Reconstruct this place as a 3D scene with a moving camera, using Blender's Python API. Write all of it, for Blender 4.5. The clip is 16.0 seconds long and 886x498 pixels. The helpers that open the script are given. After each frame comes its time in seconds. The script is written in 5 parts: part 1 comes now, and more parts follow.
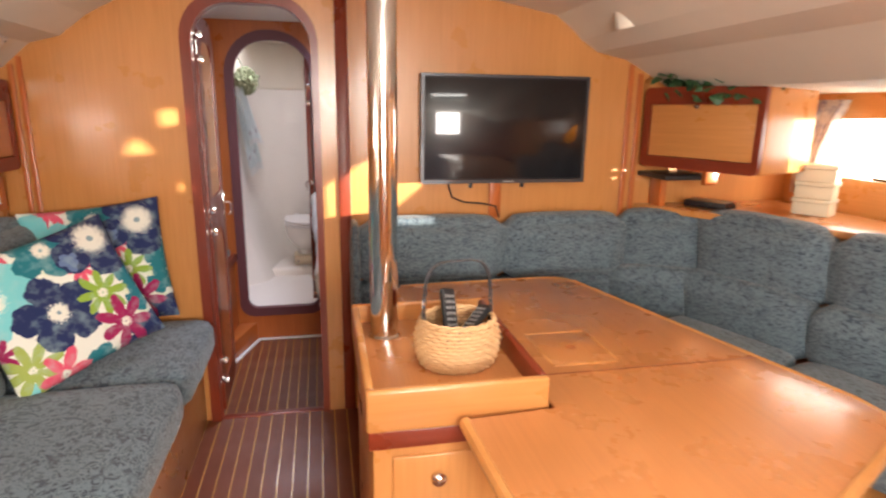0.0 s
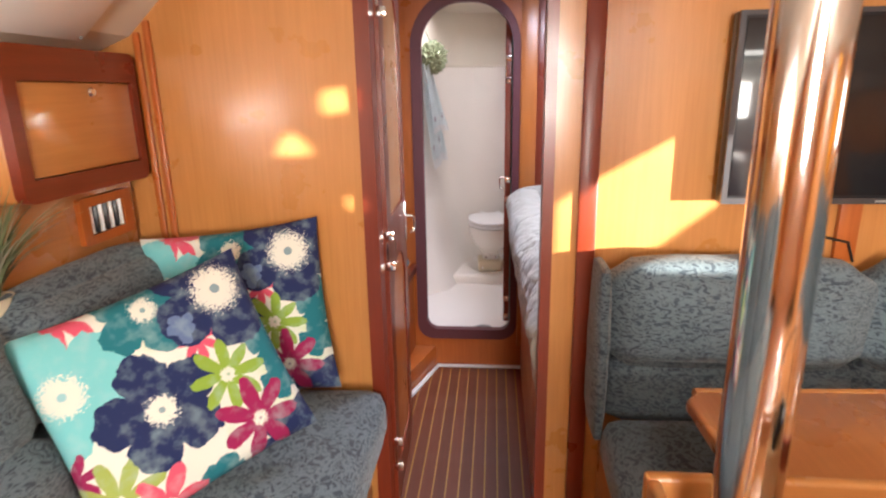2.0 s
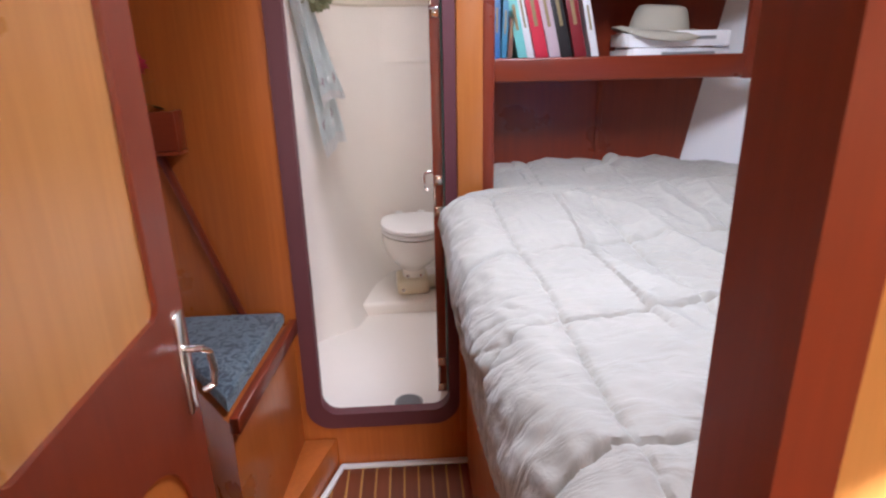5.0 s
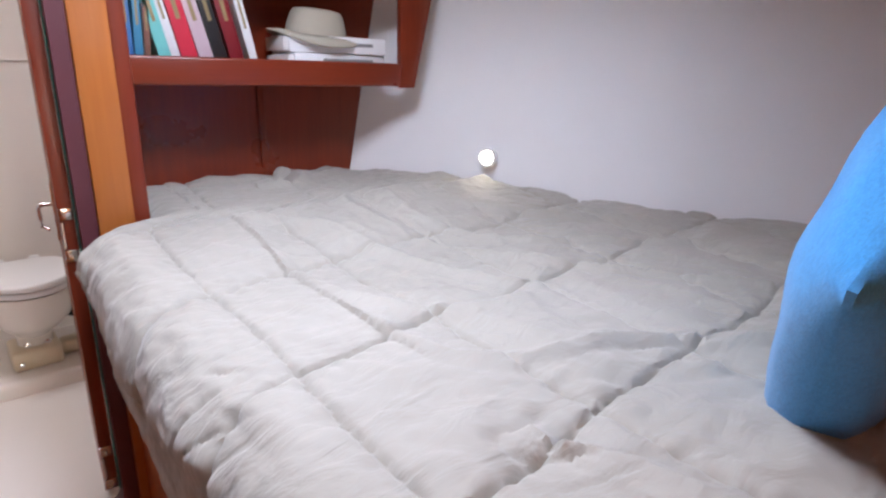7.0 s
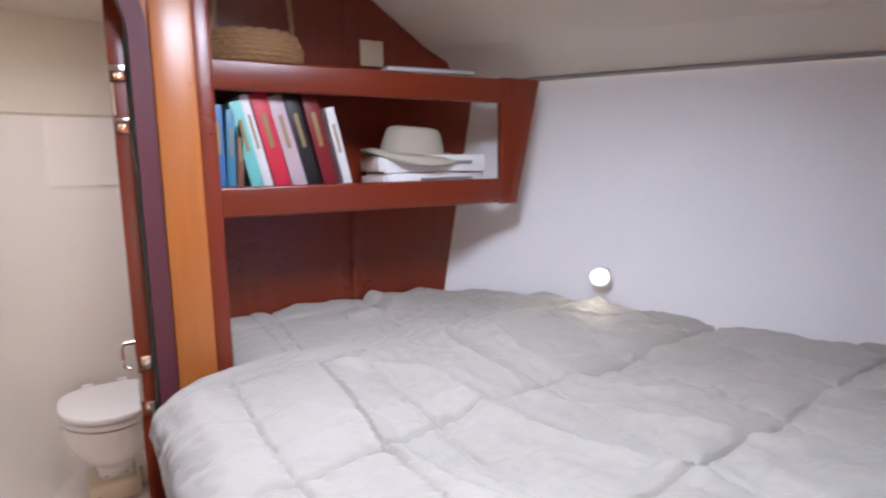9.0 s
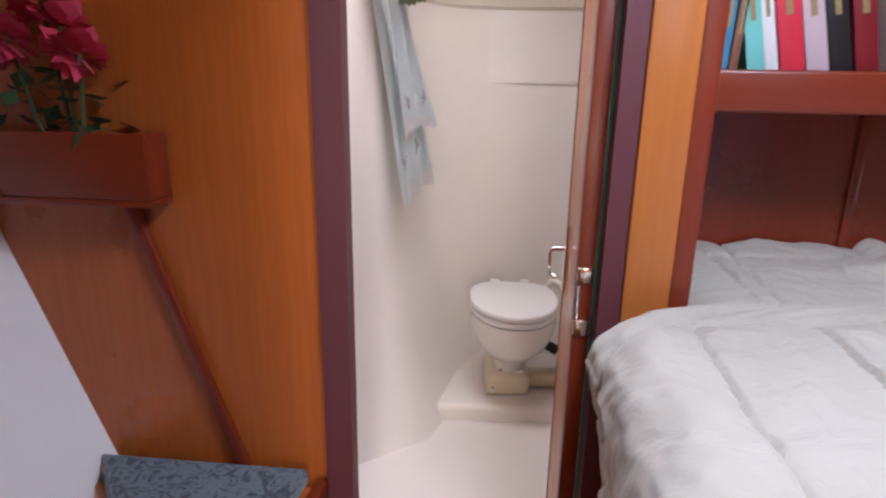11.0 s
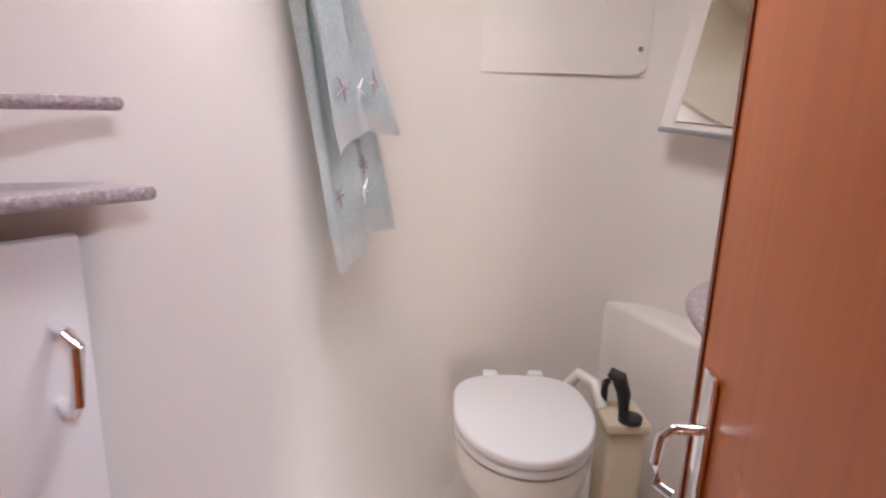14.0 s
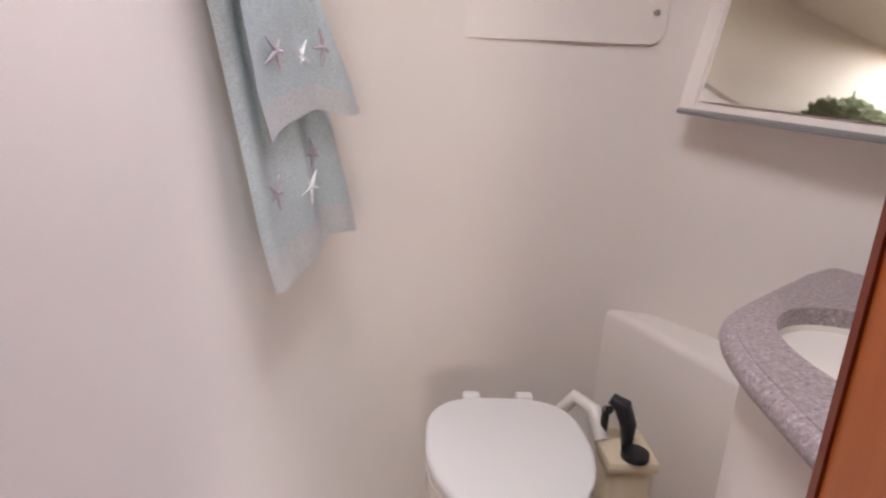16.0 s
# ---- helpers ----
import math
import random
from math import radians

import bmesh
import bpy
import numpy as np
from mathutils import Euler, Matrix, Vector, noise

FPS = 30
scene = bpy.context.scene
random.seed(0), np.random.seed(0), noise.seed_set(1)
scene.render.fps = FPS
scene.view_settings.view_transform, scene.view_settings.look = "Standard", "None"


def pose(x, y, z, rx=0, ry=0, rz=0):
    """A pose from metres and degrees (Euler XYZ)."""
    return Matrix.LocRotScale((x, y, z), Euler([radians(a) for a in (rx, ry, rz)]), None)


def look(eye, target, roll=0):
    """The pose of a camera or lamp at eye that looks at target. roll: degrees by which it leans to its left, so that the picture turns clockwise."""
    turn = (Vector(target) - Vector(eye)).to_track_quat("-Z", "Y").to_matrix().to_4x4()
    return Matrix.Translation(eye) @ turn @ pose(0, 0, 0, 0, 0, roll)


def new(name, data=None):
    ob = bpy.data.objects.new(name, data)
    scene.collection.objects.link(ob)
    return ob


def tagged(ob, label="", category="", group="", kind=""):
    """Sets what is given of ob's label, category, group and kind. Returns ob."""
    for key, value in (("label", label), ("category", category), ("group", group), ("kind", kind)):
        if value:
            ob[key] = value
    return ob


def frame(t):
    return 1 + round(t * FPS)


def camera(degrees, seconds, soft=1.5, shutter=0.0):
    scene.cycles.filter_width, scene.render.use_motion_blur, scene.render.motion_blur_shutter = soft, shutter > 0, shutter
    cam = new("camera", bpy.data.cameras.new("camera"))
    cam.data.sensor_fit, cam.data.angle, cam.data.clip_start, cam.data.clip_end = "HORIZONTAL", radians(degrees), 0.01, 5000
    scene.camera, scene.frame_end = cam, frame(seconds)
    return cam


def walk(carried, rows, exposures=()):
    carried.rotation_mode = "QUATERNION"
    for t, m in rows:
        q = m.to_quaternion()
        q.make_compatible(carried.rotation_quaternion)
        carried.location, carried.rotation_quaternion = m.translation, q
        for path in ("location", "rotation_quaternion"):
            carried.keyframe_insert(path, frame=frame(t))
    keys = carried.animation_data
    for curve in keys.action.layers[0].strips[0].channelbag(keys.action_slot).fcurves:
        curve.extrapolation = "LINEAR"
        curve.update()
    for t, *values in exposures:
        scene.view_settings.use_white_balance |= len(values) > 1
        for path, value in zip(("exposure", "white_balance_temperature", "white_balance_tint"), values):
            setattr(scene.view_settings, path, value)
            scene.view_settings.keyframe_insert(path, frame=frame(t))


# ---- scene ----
cam = camera(74.9, 16.0, soft=2.2, shutter=0.3)
PATH = [
    (0, (0.237, -2.602, 1.423), (0.638, -0.699, 0.954), 0.8),
    (0.5, (0.18, -2.364, 1.394), (0.341, -0.428, 0.915), 0.8),
    (1, (0.087, -2.109, 1.385), (0.134, -0.177, 0.871), 0.1),
    (1.5, (0.065, -1.887, 1.397), (0.004, 0.04, 0.864), -0.1),
    (2, (0.073, -1.625, 1.398), (-0.101, 0.297, 0.872), -1.0),
    (2.5, (0.019, -1.39, 1.395), (-0.137, 0.535, 0.877), -1.4),
    (3, (-0.019, -1.136, 1.393), (-0.135, 0.792, 0.876), -1.7),
    (3.2, (-0.019, -1.031, 1.396), (-0.137, 0.894, 0.865), -1.9),
    (5.3, (0.058, -0.13, 1.304), (0.347, 2.235, 0.481), -0.7),
    (5.5, (0.049, -0.082, 1.299), (0.496, 2.253, 0.461), -0.7),
    (6, (-0.021, -0.03, 1.286), (0.912, 2.145, 0.42), 0.0),
    (6.5, (-0.025, 0.023, 1.255), (1.269, 2.02, 0.426), 1.2),
    (7, (0.01, 0.049, 1.27), (1.508, 1.937, 0.533), 1.4),
    (7.5, (0.049, 0.058, 1.359), (1.651, 1.898, 0.727), 1.5),
    (8, (0.103, 0.093, 1.47), (1.698, 1.959, 0.903), 1.2),
    (8.5, (0.113, 0.182, 1.428), (1.63, 2.147, 1.003), -0.1),
    (9, (0.091, 0.328, 1.354), (1.36, 2.474, 0.984), -0.9),
    (9.5, (0.038, 0.48, 1.302), (0.905, 2.812, 0.906), -0.7),
    (10, (-0.01, 0.562, 1.31), (0.382, 2.993, 0.77), 0.3),
    (10.2, (-0.058, 0.581, 1.329), (0.214, 3.004, 0.69), 1.1),
    (12.3, (-0.019, 1.027, 1.091), (-0.747, 3.342, 0.413), -1.1),
    (12.5, (-0.044, 1.077, 1.097), (-0.694, 3.411, 0.403), 1.0),
    (13, (-0.073, 1.313, 1.09), (-0.493, 3.705, 0.414), 2.4),
    (13.5, (-0.125, 1.500, 1.179), (-0.324, 3.922, 0.511), 0.3),
    (14, (-0.11, 1.67, 1.169), (-0.223, 4.114, 0.564), 1.8),
    (14.5, (-0.118, 1.851, 1.174), (-0.066, 4.299, 0.578), 2.4),
    (15, (-0.12, 1.959, 1.178), (0.076, 4.396, 0.569), 2.3),
    (15.5, (-0.115, 1.996, 1.161), (0.053, 4.434, 0.545), 2.0),
    (16, (-0.088, 1.956, 1.17), (-0.149, 4.372, 0.46), 2.7),
]
walk(cam, [(t, look(eye, target, roll)) for t, eye, target, roll in PATH], [(0.0, 2.2), (1.5, 2.4), (3.2, 2.5), (5.3, 2.4), (12.0, 2.38), (14.0, 2.5), (16.0, 2.38)])

# ---- light ----
world = bpy.data.worlds.new("sky")
scene.world = world
world.use_nodes = True
wn = world.node_tree.nodes
sky = wn.new("ShaderNodeTexSky")
sky.sky_type, sky.sun_disc = "NISHITA", False
SUN_WAY = Vector((-2.15, 1.50, -0.08)).normalized()
sky.sun_elevation = math.asin(-SUN_WAY.z)
sky.sun_rotation = math.atan2(-SUN_WAY.x, -SUN_WAY.y)
world.node_tree.links.new(sky.outputs[0], wn["Background"].inputs[0])
wn["Background"].inputs[1].default_value = 0.09


def sun_lamp():
    d = bpy.data.lights.new("sun", "SUN")
    d.energy, d.angle, d.color = 5.0, radians(0.5), (1.0, 0.94, 0.84)
    o = new("sun", d)
    o.rotation_mode = "QUATERNION"
    o.rotation_quaternion = SUN_WAY.to_track_quat("-Z", "Y")
    return o


def opening_light(name, eye, target, w, h, watts, color):
    """Daylight standing in an opening; some openings are added for fill light."""
    d = bpy.data.lights.new(name, "AREA")
    d.shape, d.size, d.size_y, d.energy, d.color = "RECTANGLE", w, h, watts, color
    o = new(name, d)
    o.matrix_world = look(eye, target)
    return o


sun_lamp()
DAY = (1.0, 0.95, 0.88)
# added fill over the table, in an unseen roof opening
opening_light("saloon_fill_light", (0.7, -1.75, 1.99), (0.7, -1.75, 0), 0.55, 0.55, 3.5, DAY)
opening_light("companionway_light", (0.55, -4.35, 1.45), (1.0, 0, 1.15), 0.7, 0.9, 25, DAY)
# added fill from port that brightens the U settee and bulkhead
opening_light("port_fill_light", (-1.52, -1.9, 1.33), (1.3, -0.6, 0.8), 0.9, 0.25, 3.5, DAY)
opening_light("forward_hatch_light", (0.49, 1.05, 2.12), (0.49, 1.05, 0), 0.50, 0.54, 9.0, (0.74, 0.80, 1.0))
# added fill above the toilet compartment; no such hatch is known
opening_light("toilet_fill_light", (-0.113, 2.54, 2.12), (-0.113, 2.54, 0), 0.50, 0.48, 3.3, (0.95, 0.92, 1.0))

# ---- materials ----


def material(name):
    m = bpy.data.materials.new(name)
    m.use_nodes = True
    t = m.node_tree
    return m, t.nodes, t.links, t.nodes["Principled BSDF"]


def ramp(nodes, links, fac, stops):
    r = nodes.new("ShaderNodeValToRGB")
    while len(r.color_ramp.elements) < len(stops):
        r.color_ramp.elements.new(0.5)
    for e, (p, c) in zip(r.color_ramp.elements, stops):
        e.position, e.color = p, (*c, 1)
    links.new(fac, r.inputs[0])
    return r.outputs[0]


def coords(nodes, links, scale, kind="Object"):
    tc, mp = nodes.new("ShaderNodeTexCoord"), nodes.new("ShaderNodeMapping")
    mp.inputs["Scale"].default_value = scale
    links.new(tc.outputs[kind], mp.inputs[0])
    return mp.outputs[0]


def noise_node(nodes, links, vec, scale, detail=4, rough=0.55):
    n = nodes.new("ShaderNodeTexNoise")
    n.inputs["Scale"].default_value, n.inputs["Detail"].default_value = scale, detail
    n.inputs["Roughness"].default_value = rough
    links.new(vec, n.inputs["Vector"])
    return n.outputs["Fac"]


def mix(nodes, links, a, b, fac, mode="MIX"):
    x = nodes.new("ShaderNodeMix")
    x.data_type, x.blend_type = "RGBA", mode
    for i, v in ((0, fac), (6, a), (7, b)):
        if isinstance(v, (int, float)):
            x.inputs[i].default_value = v
        elif isinstance(v, tuple):
            x.inputs[i].default_value = (*v, 1)
        else:
            links.new(v, x.inputs[i])
    return x.outputs[2]


def bump(nodes, links, p, height, strength, dist):
    b = nodes.new("ShaderNodeBump")
    b.inputs["Strength"].default_value, b.inputs["Distance"].default_value = strength, dist
    links.new(height, b.inputs["Height"])
    links.new(b.outputs[0], p.inputs["Normal"])


def wood(name, dark, light, axis="z", rough=0.28, coat=0.25, vary=0.0):
    """Varnished wood: long grain along an axis, broad figure, slight gloss change."""
    m, n, l, p = material(name)
    s = {"z": (26, 26, 1.1), "x": (1.1, 26, 26), "y": (26, 1.1, 26)}[axis]
    v = coords(n, l, s)
    fine = noise_node(n, l, v, 3.2, 6, 0.65)
    v2 = coords(n, l, tuple(a * 0.16 for a in s))
    broad = noise_node(n, l, v2, 1.5, 3)
    c1 = ramp(n, l, fine, [(0.28, dark), (0.72, light)])
    mid = tuple((a * 0.45 + b * 0.55) for a, b in zip(dark, light))
    c2 = ramp(n, l, broad, [(0.3, mid), (0.7, light)])
    c = mix(n, l, c1, c2, 0.55)
    if vary:
        oi = n.new("ShaderNodeObjectInfo")
        tone = ramp(n, l, oi.outputs["Random"], [(0.0, (1 - vary,) * 3), (1.0, (1, 1, 1))])
        c = mix(n, l, c, tone, 1.0, "MULTIPLY")
    l.new(c, p.inputs["Base Color"])
    smudge = noise_node(n, l, coords(n, l, (1, 1, 1)), 5, 4)
    l.new(ramp(n, l, smudge, [(0.3, (rough * 0.8,) * 3), (0.7, (rough * 1.3,) * 3)]), p.inputs["Roughness"])
    p.inputs["Coat Weight"].default_value, p.inputs["Coat Roughness"].default_value = coat, 0.15
    bump(n, l, p, fine, 0.06, 0.002)
    return m


def plain(name, colour, rough, metal=0.0, grain=0.0, scale=40, vary=0.06, coat=0.0):
    """Paint, plastic, metal: faint mottling and fine relief."""
    m, n, l, p = material(name)
    v = coords(n, l, (1, 1, 1))
    f = noise_node(n, l, v, 2.3, 5)
    l.new(ramp(n, l, f, [(0.25, tuple(a * (1 - vary) for a in colour)), (0.75, tuple(min(1, a * (1 + vary * 0.5)) for a in colour))]), p.inputs["Base Color"])
    p.inputs["Roughness"].default_value, p.inputs["Metallic"].default_value = rough, metal
    p.inputs["Coat Weight"].default_value, p.inputs["Coat Roughness"].default_value = coat, 0.3
    if grain:
        bump(n, l, p, noise_node(n, l, v, scale, 4), grain, 0.002)
    return m


def fabric(name, dark, light, pattern=38, weave=700):
    """Woven cover with a squiggled leaf figure and thread relief."""
    m, n, l, p = material(name)
    v = coords(n, l, (0.7, 0.7, 1.7))
    w = n.new("ShaderNodeTexNoise")
    w.inputs["Scale"].default_value, w.inputs["Detail"].default_value, w.inputs["Distortion"].default_value = pattern, 1.5, 1.8
    l.new(v, w.inputs["Vector"])
    c = ramp(n, l, w.outputs["Fac"], [(0.38, dark), (0.48, light), (0.58, light), (0.64, dark)])
    big = noise_node(n, l, v, 5, 3)
    c = mix(n, l, c, ramp(n, l, big, [(0.3, (0.8, 0.8, 0.8)), (0.7, (1, 1, 1))]), 0.7, "MULTIPLY")
    thread = noise_node(n, l, v, weave, 2)
    c = mix(n, l, c, ramp(n, l, thread, [(0.3, (0.65, 0.65, 0.65)), (0.7, (1, 1, 1))]), 0.8, "MULTIPLY")
    l.new(c, p.inputs["Base Color"])
    p.inputs["Roughness"].default_value = 0.95
    p.inputs["Sheen Weight"].default_value = 0.25
    bump(n, l, p, thread, 0.4, 0.002)
    return m


def mathn(n, l, op, a, b=None):
    x = n.new("ShaderNodeMath")
    x.operation = op
    for i, v in enumerate((a, b)):
        if v is None:
            continue
        if isinstance(v, (int, float)):
            x.inputs[i].default_value = v
        else:
            l.new(v, x.inputs[i])
    return x.outputs[0]


def printed_flower(n, l, spot, dist_noise, wash, under, cx, cy, radius, petals, colour, eye):
    """One printed flower over what lies under it: petals round a point, watery colour, a feathery eye."""
    x = mathn(n, l, "SUBTRACT", spot[0], cx)
    y = mathn(n, l, "SUBTRACT", spot[1], cy)
    d = mathn(n, l, "SQRT", mathn(n, l, "ADD", mathn(n, l, "MULTIPLY", x, x), mathn(n, l, "MULTIPLY", y, y)))
    ang = mathn(n, l, "ADD", mathn(n, l, "ARCTAN2", y, x), cx * 9)
    lobe = mathn(n, l, "POWER", mathn(n, l, "ABSOLUTE", mathn(n, l, "COSINE", mathn(n, l, "MULTIPLY", ang, petals / 2))), 0.6 if petals < 6 else 1.1)
    low = 0.62 if petals < 6 else 0.30
    edge = mathn(n, l, "MULTIPLY", mathn(n, l, "ADD", mathn(n, l, "MULTIPLY", lobe, 1 - low), low), radius)
    d2 = mathn(n, l, "ADD", d, mathn(n, l, "MULTIPLY", mathn(n, l, "SUBTRACT", dist_noise[0], 0.5), 0.05))
    pale = tuple(0.45 * c + 0.55 * k for c, k in zip(colour, (0.45, 0.62, 0.62)))
    tint = mix(n, l, colour, pale, wash)
    c = mix(n, l, under, tint, mathn(n, l, "LESS_THAN", d2, edge))
    if eye:
        feather = mathn(n, l, "ADD", d, mathn(n, l, "MULTIPLY", mathn(n, l, "SUBTRACT", dist_noise[1], 0.5), eye * 1.9))
        c = mix(n, l, c, (0.80, 0.79, 0.70), mathn(n, l, "LESS_THAN", feather, eye))
        c = mix(n, l, c, pale, mathn(n, l, "LESS_THAN", d, eye * 0.22))
    return c


def floral(name):
    m, n, l, p = material(name)
    tc = n.new("ShaderNodeTexCoord")
    vec = tc.outputs["Object"]
    sp = n.new("ShaderNodeSeparateXYZ")
    l.new(vec, sp.inputs[0])
    spot = (sp.outputs[0], sp.outputs[1])
    rough_edge = (noise_node(n, l, vec, 22, 3), noise_node(n, l, vec, 210, 2))
    blot = noise_node(n, l, vec, 26, 4)
    wash = mathn(n, l, "MULTIPLY", mathn(n, l, "MAXIMUM", mathn(n, l, "SUBTRACT", blot, 0.47), 0.0), 2.6)
    navy, teal, aqua, slate = (0.012, 0.022, 0.095), (0.012, 0.17, 0.21), (0.20, 0.60, 0.62), (0.12, 0.18, 0.34)
    mag, green, coral, moss = (0.33, 0.010, 0.09), (0.27, 0.42, 0.05), (0.75, 0.10, 0.17), (0.36, 0.44, 0.10)
    c = ramp(n, l, noise_node(n, l, vec, 7, 2), [(0.40, (0.80, 0.80, 0.72)), (0.62, (0.80, 0.80, 0.72)), (0.72, (0.62, 0.72, 0.50))])
    flowers = [
        (-0.14, 0.235, 0.075, 6, coral, 0.0), (-0.19, 0.09, 0.150, 5, aqua, 0.040), (-0.20, -0.25, 0.06, 5, aqua, 0.0),
        (-0.235, -0.075, 0.055, 6, mag, 0.0), (-0.185, -0.155, 0.095, 8, moss, 0.012), (0.235, 0.005, 0.075, 5, teal, 0.0),
        (0.215, -0.09, 0.055, 5, teal, 0.0), (0.08, 0.075, 0.050, 7, coral, 0.008), (0.01, 0.185, 0.105, 5, teal, 0.026),
        (0.165, 0.165, 0.150, 5, navy, 0.050), (0.065, 0.115, 0.030, 5, slate, 0.0), (-0.045, -0.025, 0.130, 5, navy, 0.030),
        (0.01, -0.235, 0.060, 5, teal, 0.0), (0.105, -0.025, 0.082, 8, green, 0.016), (0.19, -0.235, 0.100, 5, navy, 0.0),
        (-0.11, -0.215, 0.085, 6, coral, 0.014), (0.125, -0.150, 0.098, 7, mag, 0.016),
    ]
    for f in flowers:
        c = printed_flower(n, l, spot, rough_edge, wash, c, *f)
    l.new(c, p.inputs["Base Color"])
    p.inputs["Roughness"].default_value = 0.9
    bump(n, l, p, noise_node(n, l, vec, 600, 2), 0.25, 0.002)
    return m


def shiny(name, colour, rough=0.12):
    m, n, l, p = material(name)
    p.inputs["Base Color"].default_value = (*colour, 1)
    p.inputs["Metallic"].default_value = 1
    v = coords(n, l, (60, 60, 1.5))
    l.new(ramp(n, l, noise_node(n, l, v, 3, 3), [(0.3, (rough * 0.6,) * 3), (0.7, (rough * 1.6,) * 3)]), p.inputs["Roughness"])
    return m


TEAK = wood("teak_veneer", (0.40, 0.150, 0.038), (0.60, 0.265, 0.080), "z", 0.30)
TEAK_X = wood("teak_across", (0.40, 0.150, 0.038), (0.60, 0.265, 0.080), "x", 0.30)
TEAK_Y = wood("teak_along", (0.40, 0.150, 0.038), (0.60, 0.265, 0.080), "y", 0.30)
TABLE = wood("table_teak", (0.36, 0.125, 0.036), (0.52, 0.205, 0.066), "y", 0.28, 0.3)
RED = wood("mahogany_trim", (0.12, 0.015, 0.006), (0.22, 0.032, 0.010), "z", 0.32, 0.12)
RED_X = wood("mahogany_rail", (0.12, 0.015, 0.006), (0.22, 0.032, 0.010), "x", 0.32, 0.12)
RED_Y = wood("mahogany_along", (0.12, 0.015, 0.006), (0.22, 0.032, 0.010), "y", 0.32, 0.12)
PANEL_RED = wood("cabin_panel", (0.31, 0.066, 0.012), (0.52, 0.140, 0.026), "z", 0.32, 0.2)
FACING = wood("teak_facing", (0.34, 0.100, 0.020), (0.47, 0.155, 0.034), "z", 0.32, 0.2)
PLANK = wood("sole_plank", (0.12, 0.022, 0.007), (0.21, 0.050, 0.014), "y", 0.45, 0.08, 0.25)
HOLLY = wood("holly_strip", (0.40, 0.20, 0.06), (0.52, 0.29, 0.10), "y", 0.22, 0.6)
PURPLE = plain("door_lining", (0.11, 0.026, 0.034), 0.55, grain=0.05)
CREAM = plain("headliner", (0.76, 0.70, 0.60), 0.75, grain=0.15, scale=160)
GEL = plain("gelcoat", (0.80, 0.748, 0.695), 0.42, grain=0.02, scale=12, vary=0.05, coat=0.1)
LINER = plain("hull_liner", (0.84, 0.825, 0.82), 0.8, grain=0.5, scale=220, vary=0.04)
WHITE = plain("white_plastic", (0.82, 0.81, 0.80), 0.3, coat=0.2)
CERAMIC = plain("toilet_bowl", (0.80, 0.76, 0.70), 0.15, coat=0.5)
BISQUE = plain("pump_plastic", (0.72, 0.62, 0.45), 0.35)
BLACK = plain("black_plastic", (0.012, 0.012, 0.014), 0.35)
SCREEN = plain("screen_glass", (0.006, 0.006, 0.008), 0.06, coat=0.4)
BEZEL = plain("tv_bezel", (0.10, 0.10, 0.11), 0.25, metal=0.6)
CHROME = shiny("chrome", (0.82, 0.82, 0.83), 0.08)
STEEL = shiny("polished_steel", (0.78, 0.77, 0.75), 0.10)
SEAT = fabric("settee_cover", (0.050, 0.073, 0.098), (0.165, 0.218, 0.25), 42)
FLORAL = floral("floral_print")
WICKER = wood("wicker", (0.42, 0.22, 0.09), (0.70, 0.45, 0.23), "x", 0.55, 0.0)
WICKER_DARK = wood("brown_wicker", (0.20, 0.10, 0.04), (0.48, 0.28, 0.13), "x", 0.6, 0.0)
LEAF = plain("leaf_green", (0.04, 0.10, 0.035), 0.5, vary=0.5)
GRASS = plain("grass_green", (0.28, 0.36, 0.18), 0.6, vary=0.5)
DRY = plain("dry_grass", (0.62, 0.60, 0.44), 0.7, vary=0.3)
PINK = plain("pink_petal", (0.70, 0.06, 0.13), 0.7, vary=0.4)
BLUE = fabric("blue_cotton", (0.045, 0.30, 0.66), (0.055, 0.34, 0.72), 60, 500)
TOWEL = fabric("terry_cloth", (0.86, 0.95, 0.97), (0.90, 0.98, 0.99), 120, 420)
TOWEL_WHITE = fabric("towel_border", (0.94, 0.94, 0.94), (0.97, 0.97, 0.97), 200, 420)


def speckled(name, stops, scale, rough):
    """Solid-surface board with fine chips of several tones."""
    m, n, l, p = material(name)
    v = coords(n, l, (1, 1, 1))
    c = ramp(n, l, noise_node(n, l, v, scale, 3, 0.75), stops)
    c = mix(n, l, c, ramp(n, l, noise_node(n, l, v, 4, 3), [(0.3, (0.9, 0.9, 0.9)), (0.7, (1, 1, 1))]), 1.0, "MULTIPLY")
    l.new(c, p.inputs["Base Color"])
    p.inputs["Roughness"].default_value = rough
    return m


COUNTER = speckled("speckled_counter", [(0.34, (0.20, 0.16, 0.165)), (0.46, (0.36, 0.30, 0.31)), (0.56, (0.38, 0.32, 0.33)), (0.66, (0.58, 0.52, 0.53))], 190, 0.35)
PAPER = plain("paper", (0.75, 0.73, 0.70), 0.8)
STRAW = plain("felt_hat", (0.42, 0.38, 0.30), 0.9, grain=0.4, scale=300)
TEAL = plain("teal_gasket", (0.02, 0.22, 0.20), 0.5)
STITCH = plain("lilac_thread", (0.42, 0.36, 0.40), 0.8)
SAGE = plain("sage_loofah", (0.25, 0.28, 0.17), 0.95, grain=0.8, scale=90, vary=0.4)
POT = plain("blue_pot", (0.05, 0.30, 0.62), 0.35)
GREY = plain("grey_vent", (0.30, 0.30, 0.30), 0.45, metal=0.4)
BOXCREAM = plain("cream_box", (0.66, 0.58, 0.42), 0.6)


